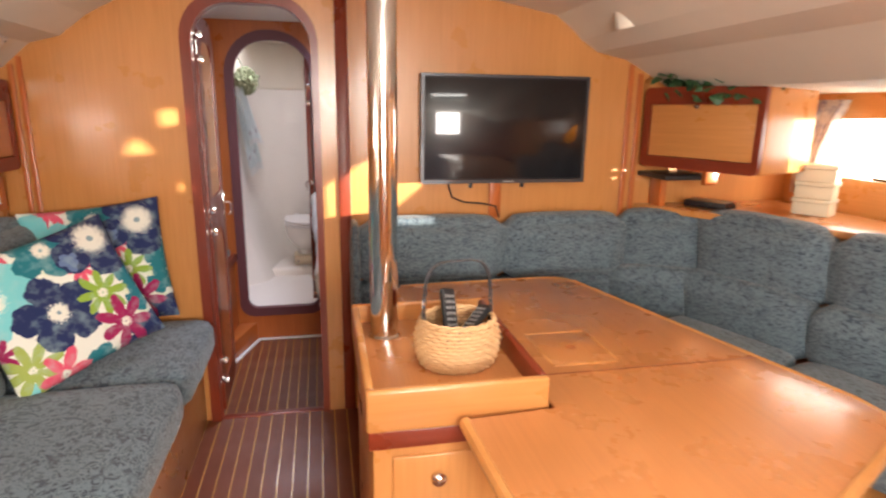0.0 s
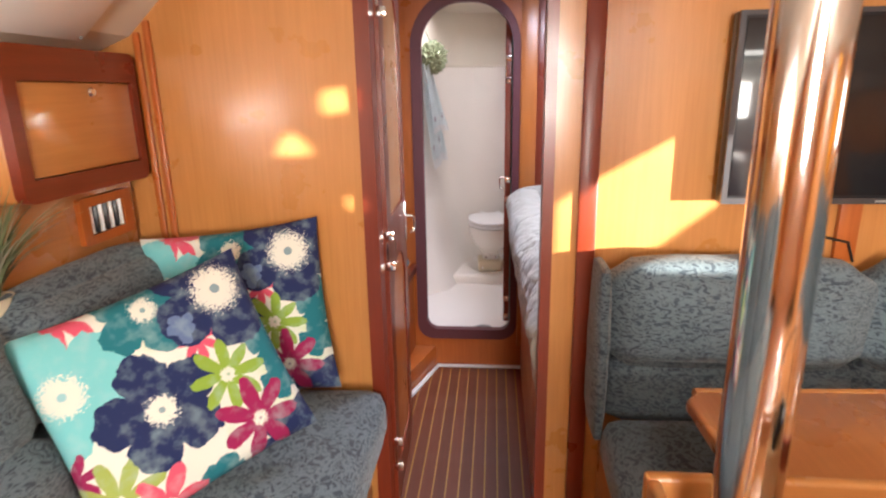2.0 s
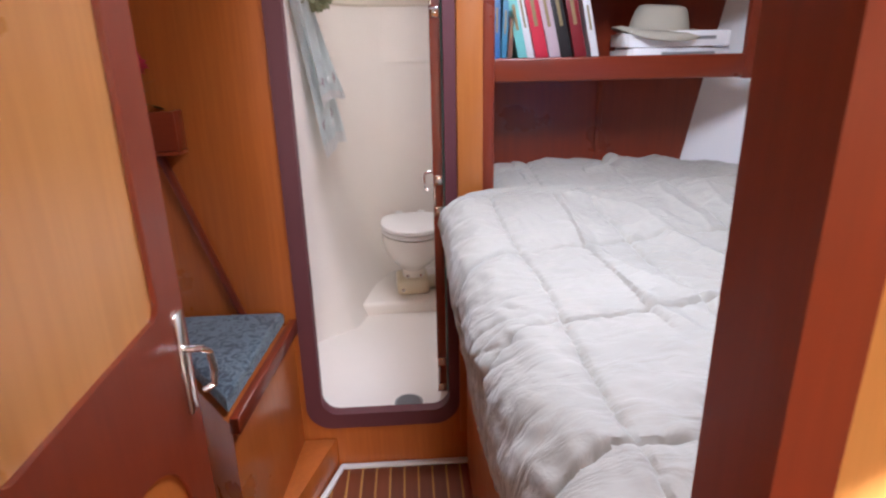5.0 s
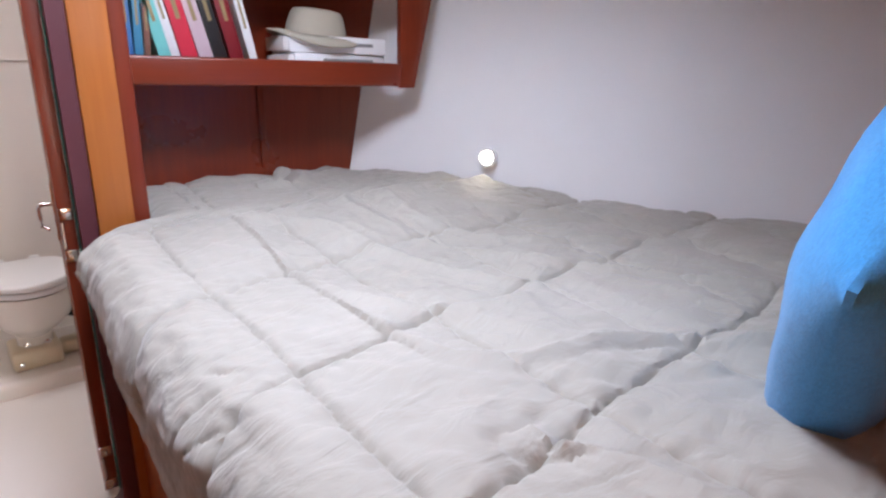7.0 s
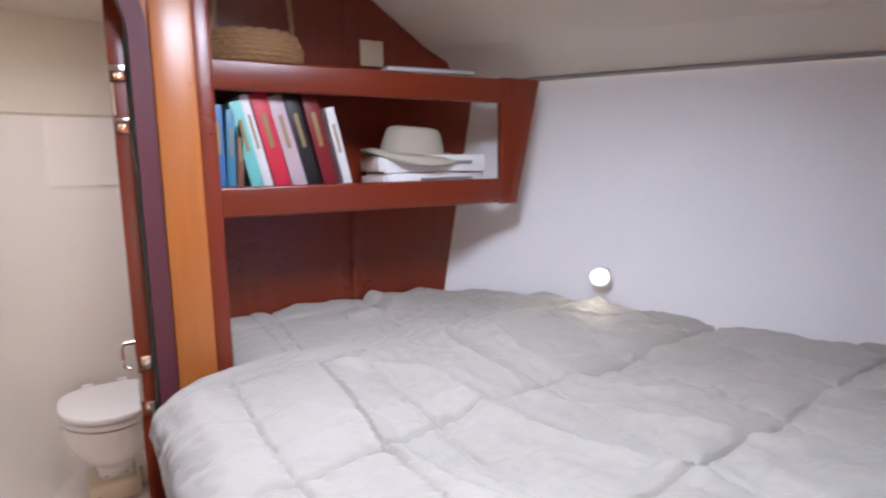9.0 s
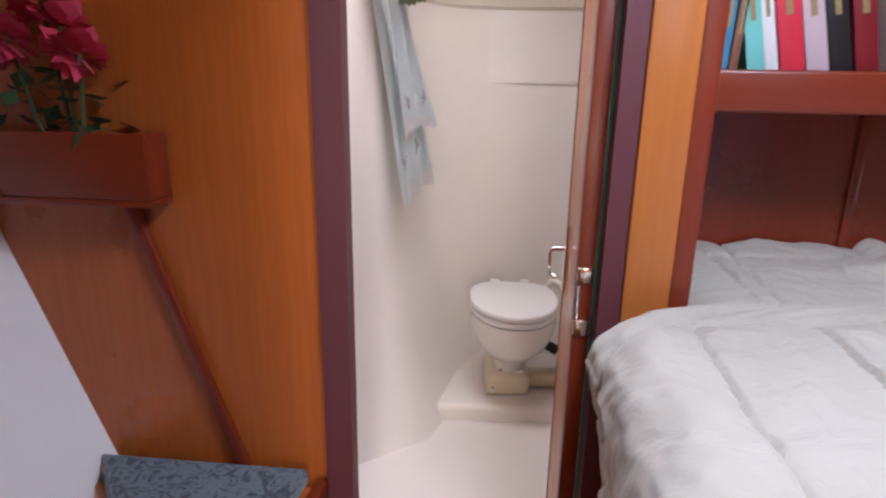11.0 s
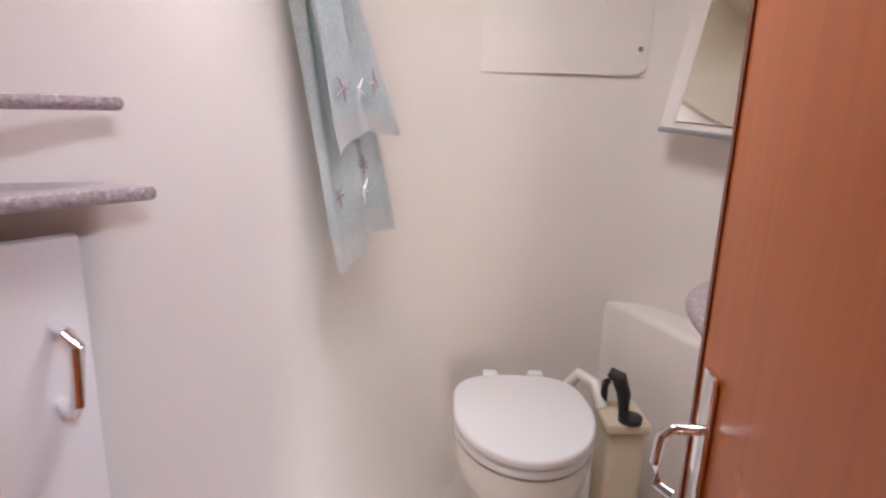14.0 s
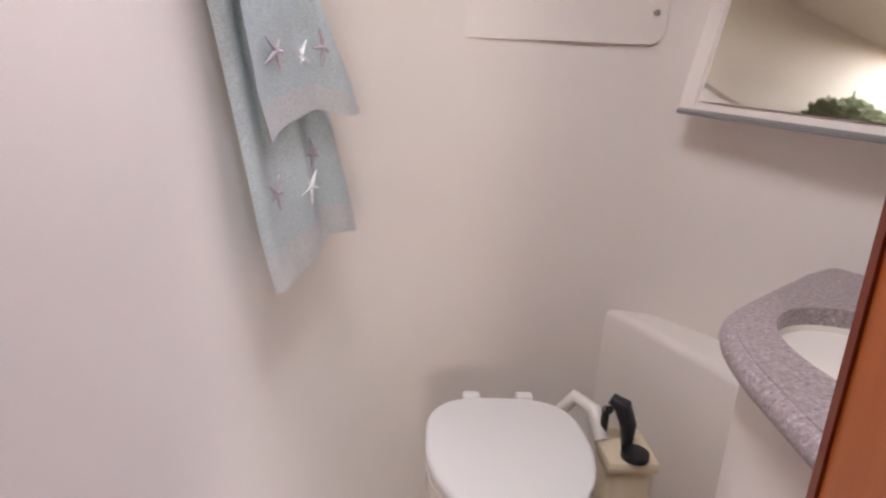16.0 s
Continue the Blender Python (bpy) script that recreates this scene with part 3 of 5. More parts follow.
def toilet_walls():
    line = [(-0.90, 1.27), (-0.86, 1.52), (-0.72, 1.66), (-0.53, 1.74), (-0.43, 1.87), (-0.385, 1.935), (-0.372, 1.96), (-0.345, 2.10), (-0.325, 2.20), (-0.30, 2.33), (-0.25, 2.43), (-0.17, 2.50), (-0.06, 2.525), (0.15, 2.53), (0.30, 2.53), (0.345, 2.52), (0.38, 2.49), (0.575, 2.255), (0.86, 1.87), (0.87, 1.63), (0.30, 1.625), (0.29, 1.27)]
    bm = bmesh.new()
    rows = []
    for z in (0.14, 0.22, 0.30, 0.40, 0.50, 0.65, 0.80, 1.0, 1.55):
        flare = 0.17 * max(0.0, 1 - (z - 0.165) / 0.75) ** 2        # the hull side comes in towards the floor
        ring = []
        for x, y in line:
            k = min(1.0, max(0.0, (y - 1.66) / 0.34)) * min(1.0, max(0.0, (-0.02 - x) / 0.24))
            ring.append(bm.verts.new((x + flare * k, y, z)))
        rows.append(ring)
    for a, b in zip(rows, rows[1:]):
        for i in range(len(a) - 1):
            bm.faces.new((a[i], a[i + 1], b[i + 1], b[i]))
    w = structure(put("wall_gelcoat", bm, GEL), "glossy cream moulded gelcoat compartment walls", "wall")
    up = [(x * 0.985, y - 0.012, 1.56) for x, y in line]
    lip = [(x, y, 1.55) for x, y in line]
    structure(ruled("wall_upper", up, [(x * 0.93, y - 0.05, 1.90) for x, y in line], CREAM), "cream upper lining of the toilet compartment", "wall")
    structure(ruled("wall_lip", lip, up, CREAM), "lip below the upper lining", "trim")
    structure(put("floor_toilet", bm_prism([(-0.9, 1.23), (0.29, 1.23), (0.29, 1.63), (1.03, 1.63), (1.0, 2.1), (0.62, 2.54), (-0.10, 2.54), (-0.35, 2.2), (-0.5, 1.75), (-0.9, 1.6)], 0.10, 0.165), GEL), "glossy cream gelcoat shower floor", "floor")
    structure(put("platform", bm_prism([(-0.345, 2.06), (-0.10, 2.085), (0.55, 2.11), (0.55, 2.3), (0.40, 2.54), (-0.10, 2.54), (-0.27, 2.45), (-0.345, 2.20)], 0.15, 0.225, 0.02, 4), GEL), "raised gelcoat step under the toilet", "floor")
    # moulded ledge on the outboard side
    structure(put("ledge", bm_prism([(0.27, 2.54), (0.300, 2.50), (0.437, 2.22), (0.55, 1.98), (0.80, 1.98), (0.60, 2.26), (0.40, 2.51)], 0.16, 0.735, 0.020, 4), GEL), "moulded gelcoat ledge along the hull side", "ledge")
    # removable access panel
    pl = plate("access_panel", arch(-0.205, 0.318, 1.300, 1.548, 0.02, 0.035, 6), [], 0.006, Matrix.Translation((0, 2.524, 0)) @ UPRIGHT, GEL)
    tagged(pl, "cream access panel with small screws on the wall", "panel")
    for x, z in ((-0.180, 1.36), (0.296, 1.36)):
        put("screw", bm_lathe([(0.006, 0), (0.006, 0.003), (0.003, 0.004)], 10), GREY, pl, pose(x, 2.521, z, 90))
    d = holder("floor_drain", "round grey perforated shower drain in the floor", "drain", pose(0.005, 1.335, 0.165))
    put("rim", bm_lathe([(0.05, 0), (0.05, 0.004), (0.042, 0.005), (0.04, 0.002)], 28), GREY, d)
    for i in range(-3, 4):
        hw = math.sqrt(0.04 ** 2 - (i * 0.011) ** 2)
        put("slat", bm_box(-hw, hw, i * 0.011 - 0.002, i * 0.011 + 0.002, 0.002, 0.005, 0), GREY, d, smooth=False)


forward(forward_cabin)
forward(toilet_walls)


# ---- saloon furniture ----
def cushion(parent, name, size, m, r=0.05, puff=0.02, seed=0.0, mat=None):
    return put(name, bm_soft(*size, r, puff, 10, seed), mat or SEAT, parent, m)


def port_settee():
    s = holder("settee", "dark blue-grey upholstered settee along the hull side", "settee")
    put("base", bm_box(-1.10, -0.32, -2.6, -0.02, 0.0, 0.38, 0.006), TEAK_Y, s)
    put("kick_rail", bm_box(-0.325, -0.30, -2.6, -0.02, 0.32, 0.385, 0.006), RED_Y, s)
    for i, (y0, y1) in enumerate(((-0.62, -0.025), (-1.30, -0.63), (-1.98, -1.31), (-2.58, -1.99))):
        cushion(s, "seat_cushion", (0.62, y1 - y0, 0.15), pose(-0.565, (y0 + y1) / 2, 0.445), 0.045, 0.012, i)
        cushion(s, "lower_back", (0.15, y1 - y0, 0.24), pose(-0.86, (y0 + y1) / 2, 0.61, 0, -12, 0), 0.05, 0.02, i + 4)
        cushion(s, "back_cushion", (0.15, y1 - y0, 0.28), pose(-0.93, (y0 + y1) / 2, 0.84, 0, -14, 0), 0.07, 0.03, i + 9)
    return s


def u_settee():
    s = holder("settee", "grey-blue patterned U-shaped settee round the table", "settee")
    put("base", bm_prism([(0.40, -0.02), (0.40, -0.56), (1.40, -0.56), (1.80, -2.4), (2.55, -2.4), (2.30, -0.02)], 0.0, 0.36), TEAK, s)
    # seat cushions
    for x0, x1, k in ((0.385, 1.00, 1), (1.01, 1.66, 2)):
        cushion(s, "seat_cushion", (x1 - x0, 0.50, 0.14), pose((x0 + x1) / 2, -0.36, 0.43), 0.045, 0.012, k)
    # backs on the bulkhead
    for x0, x1, k in ((0.385, 1.045, 3), (1.05, 1.64, 4)):
        cushion(s, "lower_back", (x1 - x0, 0.11, 0.20), pose((x0 + x1) / 2, -0.075, 0.575, 4, 0, 0), 0.045, 0.012, k)
        cushion(s, "back_cushion", (x1 - x0, 0.15, 0.275), pose((x0 + x1) / 2, -0.092, 0.802, 4, 0, 0), 0.060, 0.026, k + 2)
    put("end_bolster", bm_soft(0.035, 0.16, 0.50, 0.016, 0.004, 6, 2.0), SEAT, s, pose(0.368, -0.09, 0.69))
    # corner and hull side
    cushion(s, "back_cushion", (0.42, 0.15, 0.30), pose(1.83, -0.13, 0.80, 6, 0, -26), 0.06, 0.025, 7)
    cushion(s, "lower_back", (0.42, 0.15, 0.24), pose(1.80, -0.19, 0.58, 8, 0, -26), 0.05, 0.02, 8)
    for i in range(4):
        y = -0.50 - i * 0.56
        x = 2.06 + i * 0.20
        cushion(s, "back_cushion", (0.57, 0.16, 0.32), pose(x + 0.03, y, 0.82, 8, 0, -70), 0.065, 0.028, 10 + i)
        cushion(s, "lower_back", (0.57, 0.16, 0.26), pose(x - 0.03, y - 0.01, 0.58, 10, 0, -70), 0.05, 0.02, 15 + i)
        cushion(s, "seat_cushion", (0.57, 0.52, 0.14), pose(x - 0.32, y - 0.12, 0.43, 0, 0, -70), 0.045, 0.012, 20 + i)
    return s


def saloon_table():
    t = holder("dining_table", "large varnished teak saloon table with rounded corners", "table")
    pts = [(0.50, -0.44), (0.53, -0.40), (1.12, -0.375), (1.20, -0.39), (1.255, -0.45), (1.53, -1.52), (1.53, -1.60), (1.47, -1.68), (1.05, -1.90), (0.72, -1.98), (0.60, -1.95), (0.56, -1.86), (0.54, -1.44), (0.765, -1.425), (0.765, -0.84), (0.51, -0.82)]
    put("top", bm_prism(pts, 0.700, 0.735, 0.010, 3), TABLE, t)
    put("rim", bm_tube([(x, y, 0.722) for x, y in pts[1:13]], 0.016, 8), TEAK, t)
    put("leg", bm_box(0.80, 0.98, -1.1, -0.75, 0.0, 0.70, 0.01), TEAK, t)
    # lift-out hatch in the top
    x0, x1, y0, y1 = 0.845, 1.05, -1.215, -0.975
    for a in ((x0, x1, y0, y0 + 0.008), (x0, x1, y1 - 0.008, y1), (x0, x0 + 0.008, y0, y1), (x1 - 0.008, x1, y0, y1)):
        put("inlay", bm_box(*a, 0.734, 0.7372, 0.0008), TEAK, t)
    put("hatch_lid", bm_box(x0 + 0.01, x1 - 0.01, y0 + 0.01, y1 - 0.01, 0.734, 0.7362, 0.0008), TABLE, t)
    put("finger_hole", bm_lathe([(0.015, 0.7365), (0.013, 0.738), (0.010, 0.7368)], 18), PANEL_RED, t, pose(0.95, -1.10, 0))
    # leaf joint
    put("joint", bm_box(0.775, 1.47, -1.262, -1.258, 0.7345, 0.7358, 0), RED_X, t)
    return t


def tray_cabinet():
    c = holder("tray_cabinet", "teak cabinet at the table end with a raised tray rim", "cabinet")
    x0, x1, y0, y1 = 0.315, 0.755, -1.415, -0.795
    put("body", bm_box(x0 + 0.015, x1 - 0.01, y0 + 0.015, y1, 0.0, 0.742, 0.008), TEAK, c)
    put("tray_floor", bm_box(x0 + 0.01, x1 - 0.01, y0 + 0.01, y1 - 0.005, 0.742, 0.747, 0.001), TABLE, c)
    for a, mt in (((x0, x1, y0, y0 + 0.022), TEAK_X), ((x0, x1, y1 - 0.022, y1), TEAK_X), ((x0, x0 + 0.022, y0 + 0.023, y1 - 0.023), TEAK_Y), ((x1 - 0.022, x1, y0 + 0.023, y1 - 0.023), RED_Y)):
        put("rim", bm_box(*a, 0.70, 0.806, 0.008, 3), mt, c)
    put("front_rail", bm_box(x0 + 0.005, x1 - 0.005, y0 + 0.004, y0 + 0.02, 0.655, 0.702, 0.004), RED_X, c)
    d = put("door", bm_box(x0 + 0.06, x1 - 0.04, y0 + 0.006, y0 + 0.02, 0.12, 0.63, 0.006), TEAK, c)
    put("knob", bm_lathe([(0.004, 0), (0.005, 0.008), (0.016, 0.012), (0.018, 0.018), (0.012, 0.024), (0.002, 0.026)], 20), CHROME, d, pose(x0 + 0.17, y0 + 0.006, 0.57, 90))
    return c


def pole():
    p = holder("mast_pole", "polished stainless steel pole from tray to headliner", "pole", pose(0.408, -0.94, 0.747))
    put("shaft", bm_lathe([(0.042, 0.0), (0.042, 1.14)], 48), STEEL, p)
    put("base_ring", bm_lathe([(0.050, 0), (0.050, 0.006), (0.043, 0.012)], 40), STEEL, p)
    return p


def woven_basket(name, label, mat, m, radius, height, handle, rows=11, squash=0.86, dark=None):
    """Round basket: uprights, woven strands that go in and out, a braided rim and a hoop handle."""
    b = holder(name, label, "basket", m)
    strands = []
    n = 22

    def rad(f):
        return radius * (0.72 + 0.34 * math.sin(math.pi * (0.18 + 0.62 * f)))
    for k in range(rows):
        f = (k + 0.5) / rows
        pts = []
        for i in range(n * 4 + 1):
            a = 2 * math.pi * i / (n * 4)
            r = rad(f) + 0.0032 * math.cos(a * n / 2 * 2 + (k % 2) * math.pi) + 0.001 * noise.noise(Vector((a * 3, k, 0)))
            pts.append((r * math.cos(a), squash * r * math.sin(a), f * height))
        strands.append(bm_tube(pts, height / rows * 0.56, 6))
    put("weave", bm_join(*strands), mat, b)
    ups = []
    for i in range(n):
        a = 2 * math.pi * i / n
        ups.append(bm_tube([(rad(f) * math.cos(a), squash * rad(f) * math.sin(a), f * height) for f in (0, 0.25, 0.5, 0.75, 1.0)], 0.0028, 5))
    put("stakes", bm_join(*ups), mat, b)
    put("bottom", bm_lathe([(rad(0), 0.001), (rad(0), 0.006)], 28, 1, squash), mat, b)
    rims = []
    for ph in (0, math.pi):
        rims.append(bm_tube([((rad(1) + 0.003 * math.cos(9 * a + ph)) * math.cos(a), squash * (rad(1) + 0.003 * math.cos(9 * a + ph)) * math.sin(a), height + 0.004 * math.sin(9 * a + ph)) for a in [2 * math.pi * i / 96 for i in range(97)]], 0.0048, 6))
    put("rim", bm_join(*rims), mat, b)
    if handle:
        r, top = rad(1), handle
        hoops = []
        for ph in (0, 2.1, 4.2):
            pts = []
            for i in range(61):
                u = i / 60
                e = math.pi * u
                x = r * 0.98 * math.copysign(abs(math.cos(e)) ** 0.45, math.cos(e))
                z = height * 0.75 + (top - height * 0.75) * abs(math.sin(e)) ** 0.55
                pts.append((x + 0.004 * math.cos(40 * u + ph), 0.005 * math.sin(40 * u + ph), z))
            hoops.append(bm_tube(pts, 0.0022, 5))
        put("handle", bm_join(*hoops), dark or mat, b)
    return b


def remote(m):
    r = holder("remote_control", "black remote control with grey buttons in the basket", "remote control", m)
    put("body", bm_box(-0.022, 0.022, -0.085, 0.085, -0.009, 0.009, 0.006, 3), BLACK, r)
    keys = [bm_box(-0.014 + 0.0105 * i, -0.007 + 0.0105 * i, -0.07 + 0.016 * j, -0.062 + 0.016 * j, 0.009, 0.0115, 0.001) for i in range(3) for j in range(9)]
    put("buttons", bm_join(*keys), GREY, r)
    return r


def television():
    t = holder("television", "black flat television with a thin grey bezel on the bulkhead", "television")
    x0, x1, z0, z1 = 0.665, 1.440, 1.100, 1.575
    put("case", bm_box(x0, x1, -0.068, -0.028, z0, z1, 0.006), BLACK, t)
    put("screen", bm_box(x0 + 0.018, x1 - 0.018, -0.0715, -0.067, z0 + 0.022, z1 - 0.018, 0.001), SCREEN, t)
    fr = plate("bezel", [(x0, z0), (x1, z0), (x1, z1), (x0, z1)], [[(x0 + 0.014, z0 + 0.016), (x1 - 0.014, z0 + 0.016), (x1 - 0.014, z1 - 0.012), (x0 + 0.014, z1 - 0.012)]], 0.012, Matrix.Translation((0, -0.069, 0)) @ UPRIGHT, BEZEL, t)
    put("mount", bm_box(0.95, 1.20, -0.029, -0.0005, 1.2, 1.45, 0.003), BLACK, t)
    put("mark", bm_box(1.045, 1.095, -0.0765, -0.075, z0 + 0.005, z0 + 0.010, 0), GREY, t, smooth=False)
    return t


def tv_fittings():
    b = holder("tv_batten", "mahogany batten with a black cable under the television", "batten")
    put("board", bm_box(1.000, 1.055, -0.018, -0.001, 0.93, 1.18, 0.003), PANEL_RED, b)
    put("cable", bm_tube([(0.80, -0.02, 1.10), (0.82, -0.016, 1.03), (0.88, -0.014, 1.005), (0.96, -0.022, 1.0), (1.03, -0.022, 0.985), (1.05, -0.02, 0.93)], 0.004, 6), BLACK, b)
    for x in (0.91, 1.16):
        h = holder("hook", "small dark hook on the bulkhead", "hook", pose(x, -0.006, 1.083), "hooks below the television")
        put("plate", bm_box(-0.009, 0.009, -0.006, 0.006, -0.012, 0.012, 0.003), BLACK, h)
        put("arm", bm_tube([(0, -0.005, -0.006), (0, -0.016, -0.010), (0, -0.018, 0)], 0.003, 6), BLACK, h)


def wall_locker(name, label, m, length, depth, height, knob_at):
    """Hull-side locker: front face in local XZ at y=0, depth towards +y."""
    c = holder(name, label, "cabinet", m)
    put("carcass", bm_box(0, length, 0.014, depth, 0, height, 0.012, 3), TEAK, c)
    fr = plate("front_frame", arch(0, length, 0, height, 0.025, 0.025, 4), [arch(0.035, length - 0.028, 0.05, height - 0.075, 0.006, 0.006, 3)], 0.026, Matrix.Translation((0, 0.002, 0)) @ UPRIGHT, RED_X, c)
    d = put("door", bm_box(0.036, length - 0.03, -0.004, 0.013, 0.052, height - 0.077, 0.003), TEAK_X, c)
    put("knob", bm_lathe([(0.010, 0), (0.012, 0.004), (0.008, 0.010), (0.002, 0.011)], 18), CHROME, d, pose(*knob_at, 90))
    return c


def vent():
    v = holder("vent_grille", "square vent with grey louvres in a mahogany frame", "vent", pose(-0.985, -0.16, 1.085, 0, 0, 90))
    plate("frame", arch(-0.105, 0.105, -0.062, 0.062, 0.008, 0.008, 3), [arch(-0.072, 0.072, -0.038, 0.038, 0.003, 0.003, 2)], 0.02, UPRIGHT, PANEL_RED, v)
    put("back", bm_box(-0.073, 0.073, 0.004, 0.012, -0.04, 0.04, 0), BLACK, v, smooth=False)
    for i in range(7):
        put("slat", bm_box(-0.004, 0.004, -0.008, 0.006, -0.037, 0.037, 0.002), WHITE if i % 2 == 0 else BLACK, v, pose(-0.062 + i * 0.0205, 0, 0, 0, 0, 25))
    return v


def pillow(name, label, m, w, h, puff, mat, group="", corner=0.012):
    """Stuffed square cushion in its XY plane, with drawn-out corners and creases."""
    bm = bmesh.new()
    n = 26
    sides = []
    for sgn in (1, -1):
        grid = []
        for i in range(n + 1):
            row = []
            for j in range(n + 1):
                u, v = 2 * i / n - 1, 2 * j / n - 1
                pinch = 1 - 0.055 * (1 - v * v) * abs(u) ** 6
                pinch2 = 1 - 0.055 * (1 - u * u) * abs(v) ** 6
                x, y = u * w / 2 * pinch, v * h / 2 * pinch2
                f = max(0.0, (1 - u * u) * (1 - v * v))
                z = sgn * (puff * f ** 0.42 + 0.004)
                q = Vector((u * 2.3, v * 2.3, sgn * 3.1 + w))
                z += 0.012 * noise.noise(q) * f ** 0.3 * sgn
                row.append(bm.verts.new((x, y, z)))
            grid.append(row)
        for i in range(n):
            for j in range(n):
                bm.faces.new((grid[i][j], grid[i + 1][j], grid[i + 1][j + 1], grid[i][j + 1]))
        sides.append(grid)
    a, b = sides
    ring = [(i, 0) for i in range(n)] + [(n, j) for j in range(n)] + [(i, n) for i in range(n, 0, -1)] + [(0, j) for j in range(n, 0, -1)]
    for (i, j), (k, l) in zip(ring, ring[1:] + ring[:1]):
        bm.faces.new((a[i][j], a[k][l], b[k][l], b[i][j]))
    return tagged(put(name, bm, mat, None, m), label, "cushion", group)


def frame_from(origin, xdir, ydir):
    x = Vector(xdir).normalized()
    y = Vector(ydir)
    y = (y - x * y.dot(x)).normalized()
    z = x.cross(y)
    m = Matrix((x, y, z)).transposed().to_4x4()
    m.translation = origin
    return m


def tuft(name, label, m, blades, length, mats, droop=0.6, spread=0.6, width=0.006, seed=3):
    """Potted grass: many arching blades."""
    rnd = random.Random(seed)
    g = holder(name, label, "plant", m)
    for mt, count in zip(mats, (blades * 2 // 3, blades // 3)):
        bm = bmesh.new()
        for _ in range(count):
            a, ln, s = rnd.uniform(0, 6.28), length * rnd.uniform(0.55, 1.0), spread * rnd.uniform(0.15, 1.0)
            d, side = Vector((math.cos(a), math.sin(a), 0)), Vector((-math.sin(a), math.cos(a), 0))
            prev = None
            for k in range(7):
                u = k / 6
                p = d * (s * ln * u ** 1.4) + Vector((0, 0, ln * (u - droop * s * u * u))) + d * 0.02
                wd = side * width * (1 - u * 0.92)
                cur = (bm.verts.new(p - wd), bm.verts.new(p + wd))
                if prev:
                    bm.faces.new((prev[0], prev[1], cur[1], cur[0]))
                prev = cur
        tagged(put("blades", bm, mt, g), kind="stuff")
    put("pot", bm_lathe([(0.03, -0.07), (0.042, 0.0), (0.045, 0.0), (0.040, -0.005), (0.02, -0.01)], 20), BOXCREAM, g)
    return g


def ivy(m, length, seed=5):
    """Trailing silk ivy: stems with many folded leaves."""
    rnd = random.Random(seed)
    g = holder("ivy_garland", "green artificial ivy garland on top of the locker", "plant", m)
    stems, bm = [], bmesh.new()
    for k in range(7):
        y0 = rnd.uniform(-0.04, 0.05)
        pts = [(u * length / 9, y0 + 0.03 * math.sin(u * 1.3 + k), 0.03 + 0.035 * (1 + math.sin(u * 0.9 + 2 * k))) for u in range(10)]
        stems.append(bm_tube(pts, 0.002, 5))
    put("stem", bm_join(*stems), LEAF, g)
    for _ in range(420):
        x = rnd.uniform(-0.02, length)
        y = rnd.gauss(0.0, 0.045)
        z = abs(rnd.gauss(0.075, 0.05)) - (0.06 if y < -0.06 else 0)
        s = rnd.uniform(0.018, 0.036)
        R = Euler((rnd.uniform(-1.2, 1.2), rnd.uniform(-1.2, 1.2), rnd.uniform(0, 6.28))).to_matrix()
        shape = [(0, -s, 0), (s * 0.8, -s * 0.5, -s * 0.25), (s * 0.55, s * 0.3, -s * 0.15), (0, s * 1.2, -s * 0.3), (-s * 0.55, s * 0.3, -s * 0.15), (-s * 0.8, -s * 0.5, -s * 0.25)]
        vs = [bm.verts.new(R @ Vector(q) + Vector((x, y, z))) for q in shape]
        c = bm.verts.new(R @ Vector((0, 0, s * 0.1)) + Vector((x, y, z)))
        for i in range(6):
            bm.faces.new((vs[i], vs[(i + 1) % 6], c))
    tagged(put("leaves", bm, LEAF, g, smooth=False), kind="stuff")
    return g


